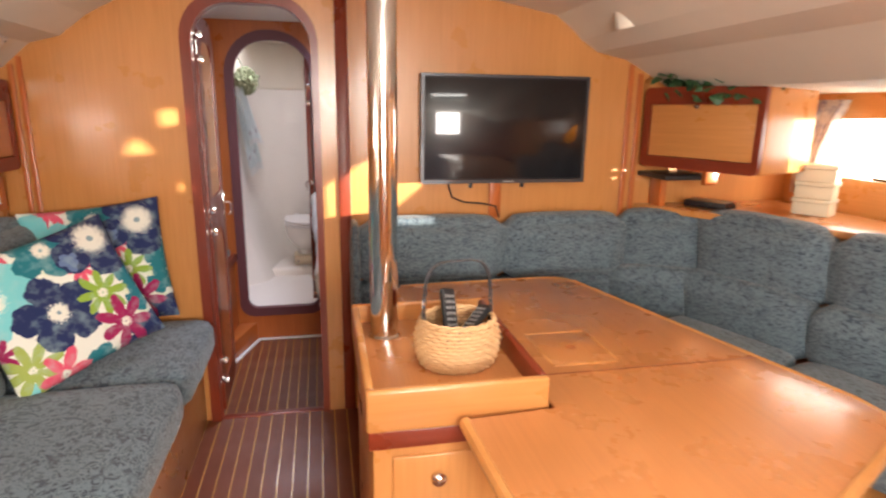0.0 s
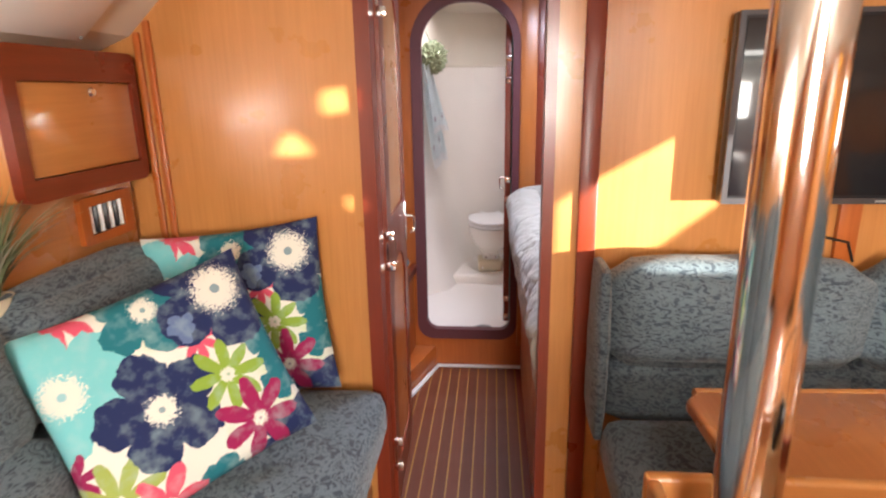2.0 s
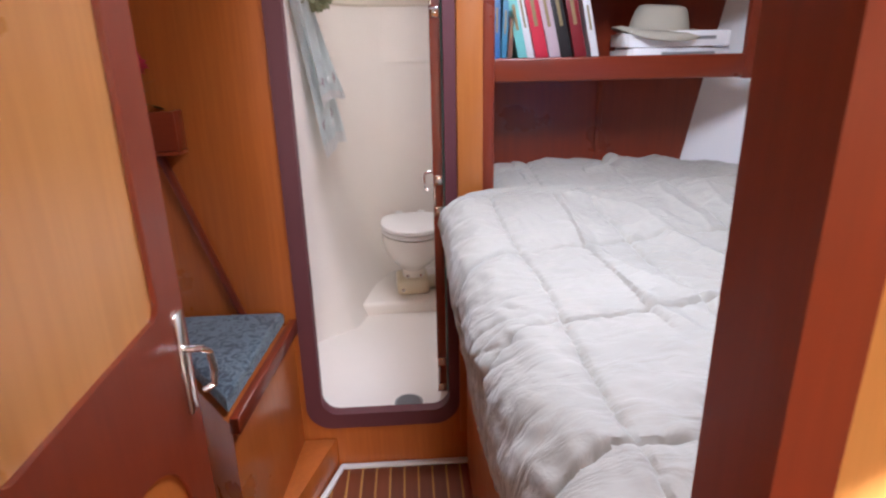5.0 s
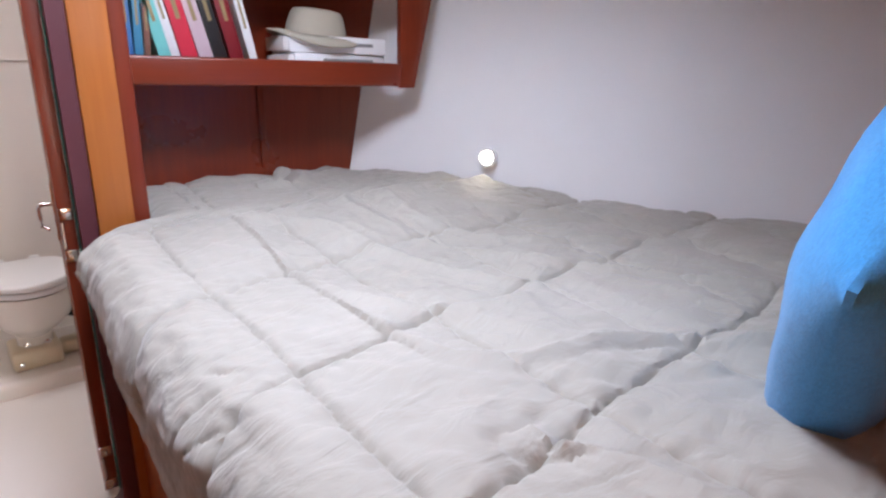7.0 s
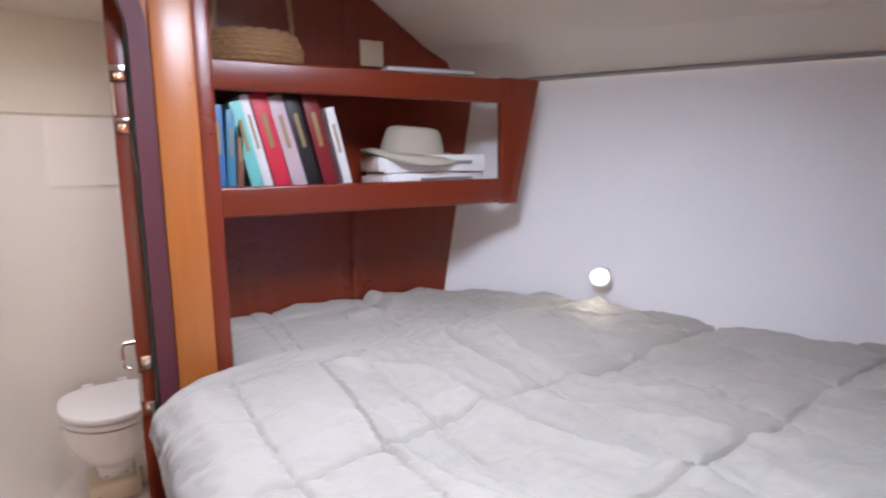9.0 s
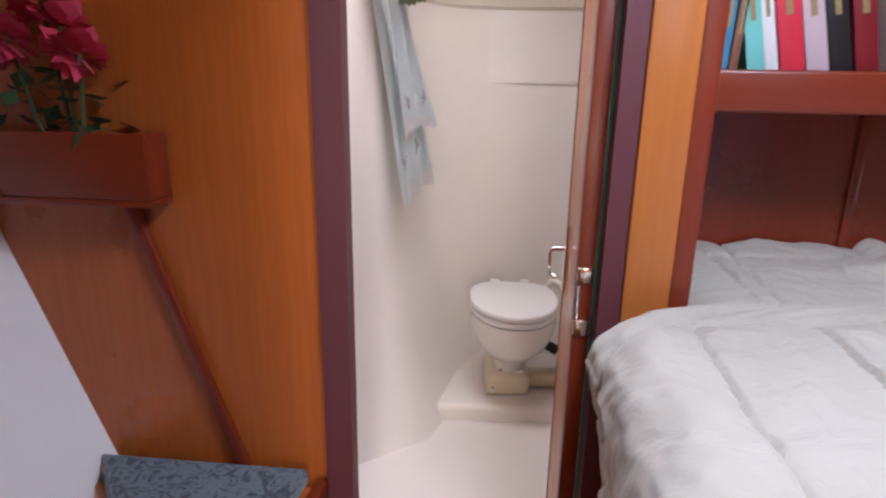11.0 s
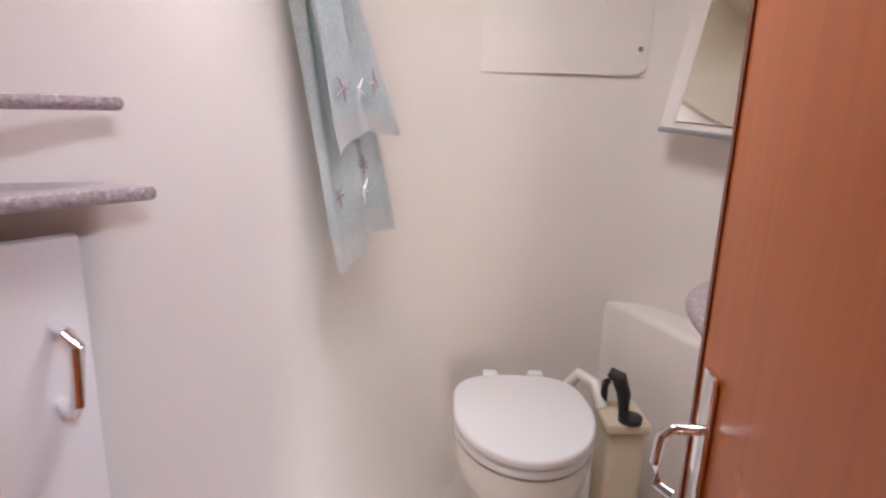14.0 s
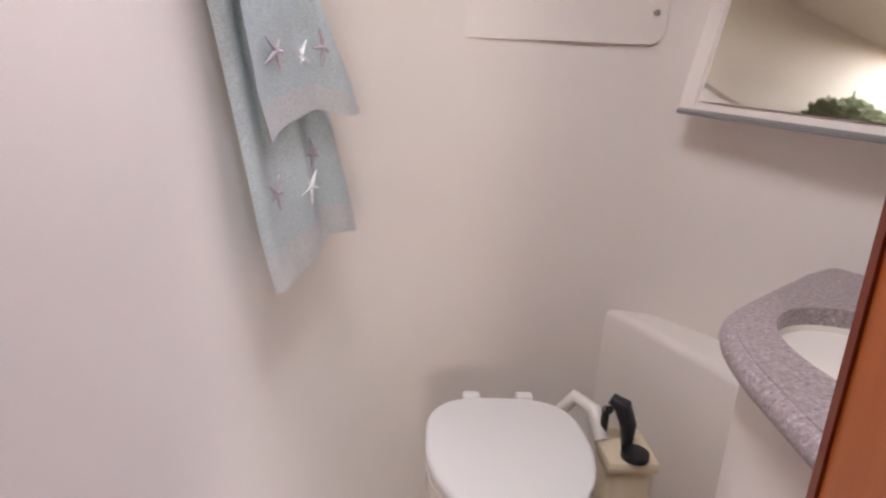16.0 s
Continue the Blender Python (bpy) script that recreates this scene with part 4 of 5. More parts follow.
def saloon_things():
    port_settee()
    u_settee()
    saloon_table()
    tray_cabinet()
    pole()
    b = woven_basket("wicker_basket", "round pale wicker basket with a dark twisted wire handle", WICKER, pose(0.585, -1.155, 0.748, 0, 0, 8), 0.108, 0.125, 0.285, 13, 0.9, BEZEL)
    remote(pose(0.565, -1.15, 0.868, 62, 10, 20))
    r2 = remote(pose(0.62, -1.17, 0.852, 25, -8, -50))
    television()
    tv_fittings()
    wall_locker("wall_locker", "teak locker with mahogany frame and round knob", pose(-0.93, -0.49, 1.175, 0, 0, 90), 0.46, 0.40, 0.335, (0.27, -0.004, 0.235))
    wall_locker("wall_locker", "teak locker with mahogany frame under the ivy", Matrix.Translation((1.755, -0.03, 1.175)) @ Matrix.Rotation(math.atan2(-0.53, 0.215), 4, "Z"), 0.57, 0.42, 0.36, (0.27, -0.004, 0.275))
    # panel below the port locker
    structure(put("wall_panelling", bm_box(-1.02, -0.99, -2.2, -0.02, 0.7, 1.18, 0.004), TEAK_Y), "teak panelling behind the settee below the locker", "wall")
    vent()
    tuft("grass_plant", "tuft of pale artificial grass in a small pot", pose(-0.97, -0.58, 1.0), 150, 0.30, (GRASS, DRY), 0.55, 0.75)
    ledge = holder("hull_ledge", "teak ledge behind the settee back", "ledge")
    put("board", bm_box(-1.30, -0.96, -2.4, -0.02, 0.90, 0.93, 0.004), TEAK_Y, ledge)
    # cushions with the floral print
    pillow("scatter_cushion", "floral printed square cushion leaning on the bulkhead", frame_from((-0.645, -0.125, 0.79), (0.95, 0.14, 0.10), (-0.10, 0.17, 0.95)), 0.50, 0.50, 0.062, FLORAL, "floral cushions on the settee")
    pillow("scatter_cushion", "floral printed square cushion propped in front of another", frame_from((-0.64, -0.51, 0.765), (0.62, 0.62, 0.20), (-0.40, 0.16, 0.88)), 0.50, 0.48, 0.062, FLORAL, "floral cushions on the settee")
    ivy(Matrix.Translation((1.83, -0.10, 1.535)) @ Matrix.Rotation(math.atan2(-0.53, 0.215), 4, "Z"), 0.52)
    # starboard side small things
    t = holder("equipment_shelf", "small black shelf with a mahogany bracket under the locker", "shelf", pose(1.80, -0.02, 1.125))
    put("board", bm_box(-0.05, 0.20, -0.24, 0.0, 0, 0.022, 0.004), BLACK, t)
    put("bracket", bm_box(0.02, 0.05, -0.10, 0.0, -0.18, 0.0, 0.004), PANEL_RED, t)
    put("block", bm_box(0.13, 0.19, -0.27, -0.235, -0.02, 0.05, 0.004), PANEL_RED, t)
    e = holder("black_box", "flat black electronics box behind the settee back", "electronics", pose(2.06, -0.16, 0.985, 0, 0, -60))
    put("case", bm_box(-0.10, 0.10, -0.06, 0.06, 0, 0.03, 0.005), BLACK, e)
    tagged(put("shelf_board", bm_prism([(1.75, -0.01), (2.58, -0.01), (2.58, -1.0), (2.35, -1.0)], 0.955, 0.985, 0.003), TEAK), "teak shelf behind the settee back", "shelf")
    for i in range(3):
        bx = holder("storage_box", "small cream lidded box in a stack by the window", "box", pose(2.40, -0.42, 0.986 + 0.075 * i, 0, 0, -60 + 3 * i), "stacked boxes by the window")
        put("body", bm_box(-0.075, 0.075, -0.055, 0.055, 0, 0.055, 0.004), BOXCREAM, bx)
        put("lid", bm_box(-0.08, 0.08, -0.06, 0.06, 0.0555, 0.074, 0.004), BOXCREAM, bx)
    # curtain in folds
    bm = bmesh.new()
    pr = None
    for i in range(49):
        u = i / 48
        y = -0.20 - 0.16 * u
        x = 2.575 - 0.018 * (1 + math.sin(u * 30))
        cur = [bm.verts.new((x - 0.10 * (1 - z) - 0.03 * math.sin(3 * z), y + 0.05 * (1 - z) * (u - 0.5), 1.06 + 0.43 * z)) for z in (0, 0.25, 0.5, 0.75, 1)]
        if pr:
            for k in range(4):
                bm.faces.new((pr[k], cur[k], cur[k + 1], pr[k + 1]))
        pr = cur
    cu = tagged(put("curtain", bm, CURTAIN), "short patterned curtain gathered beside the window", "curtain")
    sol = cu.modifiers.new("cloth", "SOLIDIFY")
    sol.thickness = 0.003
    # headliner fittings
    d = holder("ceiling_lamp", "small cream swivel lamp under the headliner", "lamp", pose(1.40, -0.42, 1.79, 180, -14, 0))
    put("cup", bm_lathe([(0.030, -0.03), (0.042, -0.02), (0.044, 0.05), (0.038, 0.055), (0.034, 0.04), (0.01, 0.038)], 28), CREAM, d)
    put("lens", bm_lathe([(0.034, 0.046), (0.02, 0.049), (0.002, 0.05)], 24), WHITE, d)
    h = holder("cover_plate", "white rectangular cover plate with corner screws on the headliner", "plate", Matrix.Translation((-0.885, -0.35, 1.595)) @ Matrix.Rotation(radians(-42), 4, "Y"))
    put("plate", bm_box(-0.085, 0.085, -0.15, 0.15, -0.012, 0.0, 0.006), WHITE, h)
    for x in (-0.07, 0.07):
        for y in (-0.135, 0.135):
            put("screw", bm_lathe([(0.005, -0.012), (0.004, -0.015)], 8), GREY, h, pose(x, y, 0))


saloon_things()


# ---- doors ----
def lever(parent, m, side=1):
    put("handle_plate", bm_box(-0.012, 0.012, -0.003, 0.003, -0.075, 0.075, 0.002), CHROME, parent, m)
    put("handle", bm_tube([(0, 0, 0.02), (0, -0.026 * side, 0.02), (0.002, -0.033 * side, 0.012), (0.010, -0.033 * side, -0.02), (0.008, -0.030 * side, -0.04), (0, -0.018 * side, -0.045)], 0.005, 10), CHROME, parent, m)


def hinge(parent, m):
    for z in (-0.024, 0.024):
        put("hinge", bm_box(-0.014, 0.014, -0.004, 0.004, z - 0.014, z + 0.014, 0.002), CHROME, parent, m @ pose(0, 0, z))
    put("hinge_pin", bm_tube([(-0.010, -0.002, -0.03), (-0.010, -0.002, 0.03)], 0.004, 8), CHROME, parent, m)


def cabin_door():
    """Leaf swung forward into the cabin, hinged at the port jamb."""
    d = holder("cabin_door", "open mahogany framed cabin door with teak panels and chrome lever", "door", Matrix.Translation((-0.262, 0.055, 0.0)) @ Matrix.Rotation(radians(92), 4, "Z"))
    w, h = 0.462, 1.80
    fr = plate("frame", arch(0, w, 0.02, h, 0.15, 0.004), [arch(0.075, w - 0.075, 1.02, h - 0.10, 0.09, 0.02), arch(0.075, w - 0.075, 0.14, 0.86, 0.14, 0.02)], 0.032, UPRIGHT, RED, d)
    plate("panel", arch(0.07, w - 0.07, 1.01, h - 0.09, 0.09, 0.02), [], 0.018, UPRIGHT, TEAK, d)
    plate("lower_panel", arch(0.07, w - 0.07, 0.13, 0.87, 0.14, 0.02), [], 0.022, UPRIGHT, PANEL_RED, d)
    lever(d, pose(w - 0.03, -0.018, 0.93), 1)
    for z in (1.66, 0.93, 0.22):
        hinge(d, pose(0.0, -0.022, z, 0, 0, -92))
    return d


def toilet_door():
    """Leaf swung into the toilet compartment, hinged at the starboard side."""
    d = holder("toilet_door", "open teak veneered toilet door with mahogany edge and teal gasket", "door", Matrix.Translation((0.123, 1.268, 0.0)) @ Matrix.Rotation(radians(87), 4, "Z"))
    w = 0.284
    plate("leaf", arch(0, w, 0.225, 1.765, 0.185, 0.055, 10), [], 0.026, UPRIGHT, PANEL_RED, d)
    plate("edge", arch(-0.002, w + 0.002, 0.223, 1.767, 0.187, 0.056, 10), [arch(0.030, w - 0.004, 0.25, 1.74, 0.17, 0.045, 10)], 0.030, UPRIGHT, RED, d)
    put("gasket", bm_box(-0.010, -0.002, -0.024, -0.0155, 0.24, 1.66, 0.002), TEAL, d)
    put("hinge_stile", bm_box(-0.008, 0.004, -0.015, 0.0145, 0.28, 1.60, 0.002), RED, d)
    lever(d, pose(w - 0.035, 0.016, 0.932, 0, 0, 0), -1)
    for z in (1.49, 0.93, 0.32):
        hinge(d, pose(-0.010, 0.0, z, 0, 0, -90))
    return d


cabin_door()
forward(toilet_door)


# ---- forward cabin things ----
def quilt():
    """Comforter over the berth: sewn squares, puckers, a rolled edge and a hanging side."""
    bm = bmesh.new()

    def hull_x(y):
        for (xa, ya), (xb, yb) in zip(HULL, HULL[1:]):
            if yb <= y <= ya:
                return xa + (xb - xa) * (ya - y) / (ya - yb)
        return HULL[0][0] if y > 1 else HULL[-1][0]
    NX, NY = 400, 340
    drop = 0.40
    grid = []
    for j in range(NY + 1):
        y = -0.225 + (1.545 + 0.225) * j / NY
        xr = min(hull_x(y) - 0.035, 2.2)
        edge = 0.145 + 0.035 * math.sin(3.1 * y + 1.2) * 0.5
        k = max(0.0, min(1.0, (y - 1.125) / 0.09))
        edge += (0.292 - edge) * k * k * (3 - 2 * k)
        near = max(0.0, min(1.0, (y - 0.80) / 0.40))
        r = 0.11 - 0.045 * near
        length = drop + (xr - edge)
        row = []
        for i in range(NX + 1):
            s = length * (i / NX) - drop          # s < 0 hangs, s > 0 lies on top
            if y > 1.20:
                s = max(s, -0.02)
            rise = max(0.0, min(1.0, (y - 0.70) / 0.50))
            top = 0.885 + 0.066 * rise * rise * (3 - 2 * rise) + 0.020 * max(0.0, y - 1.2) / 0.35 + 0.012 * math.sin(2.2 * y)
            if s > r:
                x, z, nx, nz = edge + s, top, 0.0, 1.0
                z -= 0.0
            elif s > -r * 0.57:
                a = (r - s) / (r * 1.57) * math.pi / 2
                x, z, nx, nz = edge + r - r * math.sin(a), top - r + r * math.cos(a), -math.sin(a), math.cos(a)
            else:
                x, z, nx, nz = edge + 0.05 * min(1, (-s - 0.06) / 0.3), top - r + (s + r * 0.57), -1.0, 0.1
            # sewn squares
            px, py = 0.267, 0.335
            sx = s + 0.150
            dx = abs((sx - 0.292 + 0.010 * math.sin(7 * y) + 10 * px + px / 2) % px - px / 2)
            dy = abs((y - 0.462 + 0.008 * math.sin(9 * s) - 0.09 * (sx - 0.29) + 0.30 * max(0.0, 0.26 - sx) + 10 * py + py / 2) % py - py / 2)
            seam = max(math.exp(-(dx / 0.004) ** 2) * 0.7, math.exp(-(dy / 0.0045) ** 2) * 1.0)
            puffy = 0.012 * (1 - math.exp(-min(dx, dy) / 0.045))
            q = Vector((s * 7 + y * 2.5, y * 5 - s * 2, 1.7))
            fold = 0.009 * noise.noise(q) + 0.006 * noise.noise(q * 2.7) + 0.0035 * noise.noise(q * 6)
            across = s if dy < dx else y
            pucker = 0.0065 * math.exp(-min(dx, dy) / 0.035) * noise.noise(Vector((across * 42, (y if dy < dx else s) * 9, 0)))
            crease = noise.noise(Vector((s * 5 + y * 9, y * 2.2 - s * 1.5, 8.0)))
            pucker -= 0.010 * math.exp(-(crease / 0.035) ** 2) * max(0.0, noise.noise(Vector((s * 3, y * 3, 2.0))) + 0.15)
            ridge = 0.016 * max(0.0, 1 - abs(noise.noise(Vector((s * 3.2 + 4, y * 3.2 + s * 2, 5.0)))) * 7) * (1 if s > 0.3 else 0.3)
            d = puffy + fold + pucker + ridge - 0.011 * seam
            if y > 1.20 and s < 0.10:
                d *= 0.3
            row.append(bm.verts.new((x + nx * d, y, z + nz * d)))
        grid.append(row)
    for j in range(NY):
        for i in range(NX):
            bm.faces.new((grid[j][i], grid[j][i + 1], grid[j + 1][i + 1], grid[j + 1][i]))
    q = tagged(put("quilt", bm, QUILT), "rumpled pale grey-beige quilted comforter over the berth", "bedding")
    so = q.modifiers.new("filling", "SOLIDIFY")
    so.thickness, so.offset = 0.02, -1
    tagged(put("mattress", bm_prism([(0.29, -0.22), (2.1, -0.22), (1.45, 0.68), (0.98, 1.32), (0.86, 1.50), (0.33, 1.50)], 0.80, 0.825, 0.008, 3), TOWEL_WHITE), "mattress under the comforter", "mattress")


SPINE = plain("spine_mark", (0.30, 0.22, 0.10), 0.5)


def book(parent_group, x, w, h, d, lean, mat, label):
    b = holder("book", label, "book", Matrix.Translation((x, 1.36, 1.302)) @ Matrix.Rotation(radians(lean), 4, "Y"), parent_group)
    put("cover", bm_join(bm_box(0, 0.003, 0, d, 0, h, 0), bm_box(w - 0.003, w, 0, d, 0, h, 0), bm_box(0, w, -0.003, 0.002, 0, h, 0.001)), mat, b)
    put("pages", bm_box(0.003, w - 0.003, 0.002, d - 0.006, 0.003, h - 0.003, 0), PAPER, b, smooth=False)
    # title bars on the spine
    put("title", bm_box(w * 0.36, w * 0.64, -0.0045, -0.003, h * 0.45, h * 0.8, 0), SPINE, b, smooth=False)
    return b


def shelf_unit():
    s = holder("bookshelf", "two-tier mahogany bookshelf over the berth head", "shelf")
    put("lower_board", bm_prism([(0.285, 1.345), (1.06, 1.345), (0.93, 1.555), (0.285, 1.555)], 1.285, 1.300), PANEL_RED, s)
    put("upper_board", bm_prism([(0.285, 1.345), (1.12, 1.345), (0.98, 1.555), (0.285, 1.555)], 1.560, 1.574), PANEL_RED, s)
    for z0, z1, xr in ((1.250, 1.318, 1.098), (1.525, 1.590, 1.175)):
        put("lip", bm_box(0.284, xr, 1.322, 1.344, z0, z1, 0.006, 3), RED_X, s)
    bm = bm_prism([(0, 0), (0.055, 0), (0.055, 0.024), (0, 0.024)], 0, 1)
    for v in bm.verts:
        z = 1.246 + v.co.z * 0.348
        right = v.co.x > 0.03
        v.co = Vector(((1.105 + 0.082 * v.co.z) if right else 1.052, 1.320 + v.co.y, z))
    bmesh.ops.bevel(bm, geom=bm.edges, offset=0.004, segments=2, affect="EDGES", profile=0.5)
    put("end_stile", bm, RED, s)
    put("back_panel", bm_box(0.285, 1.02, 1.548, 1.558, 1.30, 1.86, 0), RED, s)
    put("seam", bm_box(0.685, 0.70, 1.543, 1.548, 1.60, 1.86, 0.002), RED, s)
    put("outlet", bm_box(0.73, 0.80, 1.540, 1.547, 1.635, 1.705, 0.003), BOXCREAM, s)
    g = "books on the shelf"
    cover = lambda n, c: plain(n, c, 0.45, coat=0.1)
    data = [(0.300, 0.020, 0.195, 0, (0.05, 0.16, 0.36), "blue paperback book leaning on the shelf"), (0.322, 0.018, 0.185, 2, (0.05, 0.22, 0.35), "blue hardcover book leaning on the shelf"), (0.342, 0.014, 0.16, 3, (0.20, 0.09, 0.06), "brown thin book leaning on the shelf"), (0.332, 0.028, 0.205, -12, (0.18, 0.56, 0.52), "turquoise book leaning on the shelf"), (0.362, 0.020, 0.222, -13, (0.75, 0.72, 0.72), "white book leaning on the shelf"), (0.386, 0.038, 0.225, -13, (0.62, 0.03, 0.06), "bright red book leaning on the shelf"), (0.428, 0.034, 0.222, -14, (0.55, 0.42, 0.45), "pale pink-grey book leaning on the shelf"), (0.466, 0.032, 0.228, -14, (0.015, 0.013, 0.013), "black book with gilt title on the shelf"), (0.504, 0.036, 0.232, -13, (0.20, 0.01, 0.015), "dark red hardcover book on the shelf"), (0.555, 0.022, 0.200, -13, (0.74, 0.72, 0.70), "white paperback book on the shelf")]
    for i, (x, w, h, ln, c, lab) in enumerate(data):
        book(g, x + (0.045 if ln < 0 else 0), w, h, 0.14, ln, cover("book_cover", c), lab)
    for i, (z, hgt, tw) in enumerate(((1.302, 0.036, 4), (1.340, 0.046, -2))):
        b = holder("binder", "white ring binder lying on the shelf", "binder", pose(0.86, 1.42, z, 0, 0, tw), "binders lying on the shelf")
        put("cover", bm_box(-0.15, 0.155, -0.07, 0.07, 0, hgt, 0.004), WHITE, b)
        put("pages", bm_box(-0.165, -0.148, -0.064, 0.066, 0.004, hgt - 0.006, 0.001), PAPER, b)
        put("label_bar", bm_box(-0.06, 0.11, -0.0715, -0.070, hgt * 0.45, hgt * 0.65, 0), GREY, b, smooth=False)
    h = holder("hat", "soft grey-beige felt hat on the binders", "hat", pose(0.82, 1.42, 1.388, 5, 3, 0))
    put("crown", bm_lathe([(0.092, 0.004), (0.088, 0.025), (0.078, 0.058), (0.068, 0.070), (0.045, 0.074), (0.002, 0.068)], 30, 1, 0.78), STRAW, h)
    bm = bmesh.new()
    ringa = []
    for r in (0.090, 0.115, 0.145):
        ringa.append([bm.verts.new((r * math.cos(a), 0.72 * r * math.sin(a), 0.004 + (r - 0.09) * 0.25 * math.cos(2 * a) - (0.012 if r > 0.14 else 0))) for a in [2 * math.pi * k / 36 for k in range(36)]])
    for a, b in zip(ringa, ringa[1:]):
        for k in range(36):
            bm.faces.new((a[k], a[(k + 1) % 36], b[(k + 1) % 36], b[k]))
    br = put("brim", bm, STRAW, h)
    br.modifiers.new("felt", "SOLIDIFY").thickness = 0.004
    woven_basket("wicker_basket", "small brown wicker basket on the top shelf", WICKER_DARK, pose(0.42, 1.435, 1.576, 0, 0, 0), 0.098, 0.085, 0.23, 8, 0.8)
    for i in range(3):
        n = holder("notebook", "spiral notebook lying on the top shelf", "notebook", pose(0.85 + 0.008 * i, 1.43, 1.5755 + 0.0115 * i, 0, 0, 4 - 5 * i), "notebooks on the top shelf")
        put("pages", bm_box(-0.13, 0.12, -0.075, 0.085, 0.001, 0.009, 0.001), PAPER, n)
        put("cover", bm_box(-0.132, 0.122, -0.078, 0.087, 0.0092, 0.0108, 0.0005), GREY if i else WHITE, n)
    put("card", bm_box(0.286, 0.289, 1.35, 1.42, 1.47, 1.52, 0), PAPER, s, pose(0, 0, 0), smooth=False)


def lining_spot():
    # glowing disc added in place of a round sun spot on the lining
    l = holder("glow_disc", "small round glowing disc added for a bright spot on the hull lining", "light", Matrix.Translation((1.283, 1.165, 1.035)) @ Vector((-0.80, -0.60, 0.05)).to_track_quat("Z", "Y").to_matrix().to_4x4())
    put("bezel", bm_lathe([(0.030, -0.03), (0.031, 0.004), (0.026, 0.006)], 24), WHITE, l)
    put("lens", bm_lathe([(0.022, 0.0055), (0.016, 0.010), (0.008, 0.013), (0.001, 0.014)], 24), SPOT_GLOW, l)


def corner_seat():
    c = holder("triangular_bench", "triangular corner seat with a blue patterned cushion", "bench")
    pts = [(-0.345, 1.215), (-0.385, 0.70), (-0.80, 1.215)]
    put("base", bm_prism(pts, 0.11, 0.545, 0.003), PANEL_RED, c)
    put("edge_rail", bm_box(-0.012, 0.012, 0.0, 0.515, 0.0, 0.045, 0.005), RED_Y, c, Matrix.Translation((-0.378, 0.700, 0.52)) @ Matrix.Rotation(math.atan2(-0.04, 0.515), 4, "Z"))
    put("cushion", bm_prism([(-0.365, 1.21), (-0.40, 0.735), (-0.775, 1.21)], 0.546, 0.595, 0.016, 3), SEAT, c)


def flower_box():
    b = holder("flower_box", "mahogany wall box on the bulkhead", "planter")
    x0, x1, y0, y1, z0, z1 = -0.92, -0.577, 1.155, 1.222, 1.10, 1.204
    put("front", bm_box(x0, x1, y0, y0 + 0.014, z0, z1, 0.003), RED_X, b)
    put("side", bm_box(x1 - 0.014, x1, y0 + 0.0145, y1, z0, z1, 0.003), RED_Y, b)
    put("side", bm_box(x0, x0 + 0.014, y0 + 0.0145, y1, z0, z1, 0.003), RED_Y, b)
    put("bottom", bm_box(x0, x1, y0, y1, z0 - 0.012, z0 - 0.0005, 0.002), RED_X, b)
    f = holder("artificial_flowers", "pink artificial flowers with green stems in the box", "flowers", pose(-0.70, 1.188, 1.10))
    rnd = random.Random(11)
    stem, pet = [], bmesh.new()
    for k, (cx, cy, cz) in enumerate(((-0.01, 0, 0.26), (-0.09, -0.01, 0.24), (-0.05, 0.02, 0.30), (0.03, -0.02, 0.22))):
        stem.append(bm_tube([(cx * 0.3, cy, 0), (cx * 0.7, cy, cz * 0.5), (cx, cy, cz)], 0.003, 6))
        for _ in range(46):
            d = Vector((rnd.gauss(0, 1), rnd.gauss(0, 1), rnd.gauss(0, 1))).normalized()
            sd = d.cross(Vector((0.3, 0.5, 0.8))).normalized() * rnd.uniform(0.012, 0.02)
            c = Vector((cx, cy, cz))
            p = [c + d * 0.012, c + d * 0.03 + sd, c + d * rnd.uniform(0.04, 0.055), c + d * 0.03 - sd]
            pet.faces.new([pet.verts.new(q) for q in p])
    put("stems", bm_join(*stem), LEAF, f)
    tagged(put("petals", pet, PINK, f, smooth=False), kind="stuff")
    lv = bmesh.new()
    for _ in range(40):
        c = Vector((rnd.uniform(-0.12, 0.06), rnd.uniform(-0.03, 0.03), rnd.uniform(0.10, 0.2)))
        d = Vector((rnd.gauss(0, 1), rnd.gauss(0, 1), rnd.gauss(0, 0.6))).normalized() * 0.045
        sd = d.cross(Vector((0.2, 0.4, 0.9))).normalized() * 0.013
        lv.faces.new([lv.verts.new(q) for q in (c, c + d * 0.5 + sd, c + d, c + d * 0.5 - sd)])
    tagged(put("leaves", lv, LEAF, f, smooth=False), kind="stuff")
    bt = holder("slanted_batten", "slanted mahogany batten on the bulkhead below the box", "batten")
    d = Vector((-0.489 + 0.658, 0, 0.564 - 1.079))
    put("bar", bm_box(-0.011, 0.011, -0.016, 0.0, 0, d.length, 0.005), RED, bt, Matrix.Translation((-0.655, 1.226, 1.085)) @ Matrix.Rotation(math.pi - math.atan2(d.x, -d.z), 4, "Y"))


for build in (quilt, shelf_unit, lining_spot, corner_seat, flower_box):
    forward(build)
forward(lambda: pillow("pillow", "bright blue cotton pillow leaning on the bulkhead", frame_from((0.92, -0.045, 1.12), (0.80, -0.037, 0.552), (-0.556, -0.22, 0.757)), 0.60, 0.46, 0.095, BLUE))


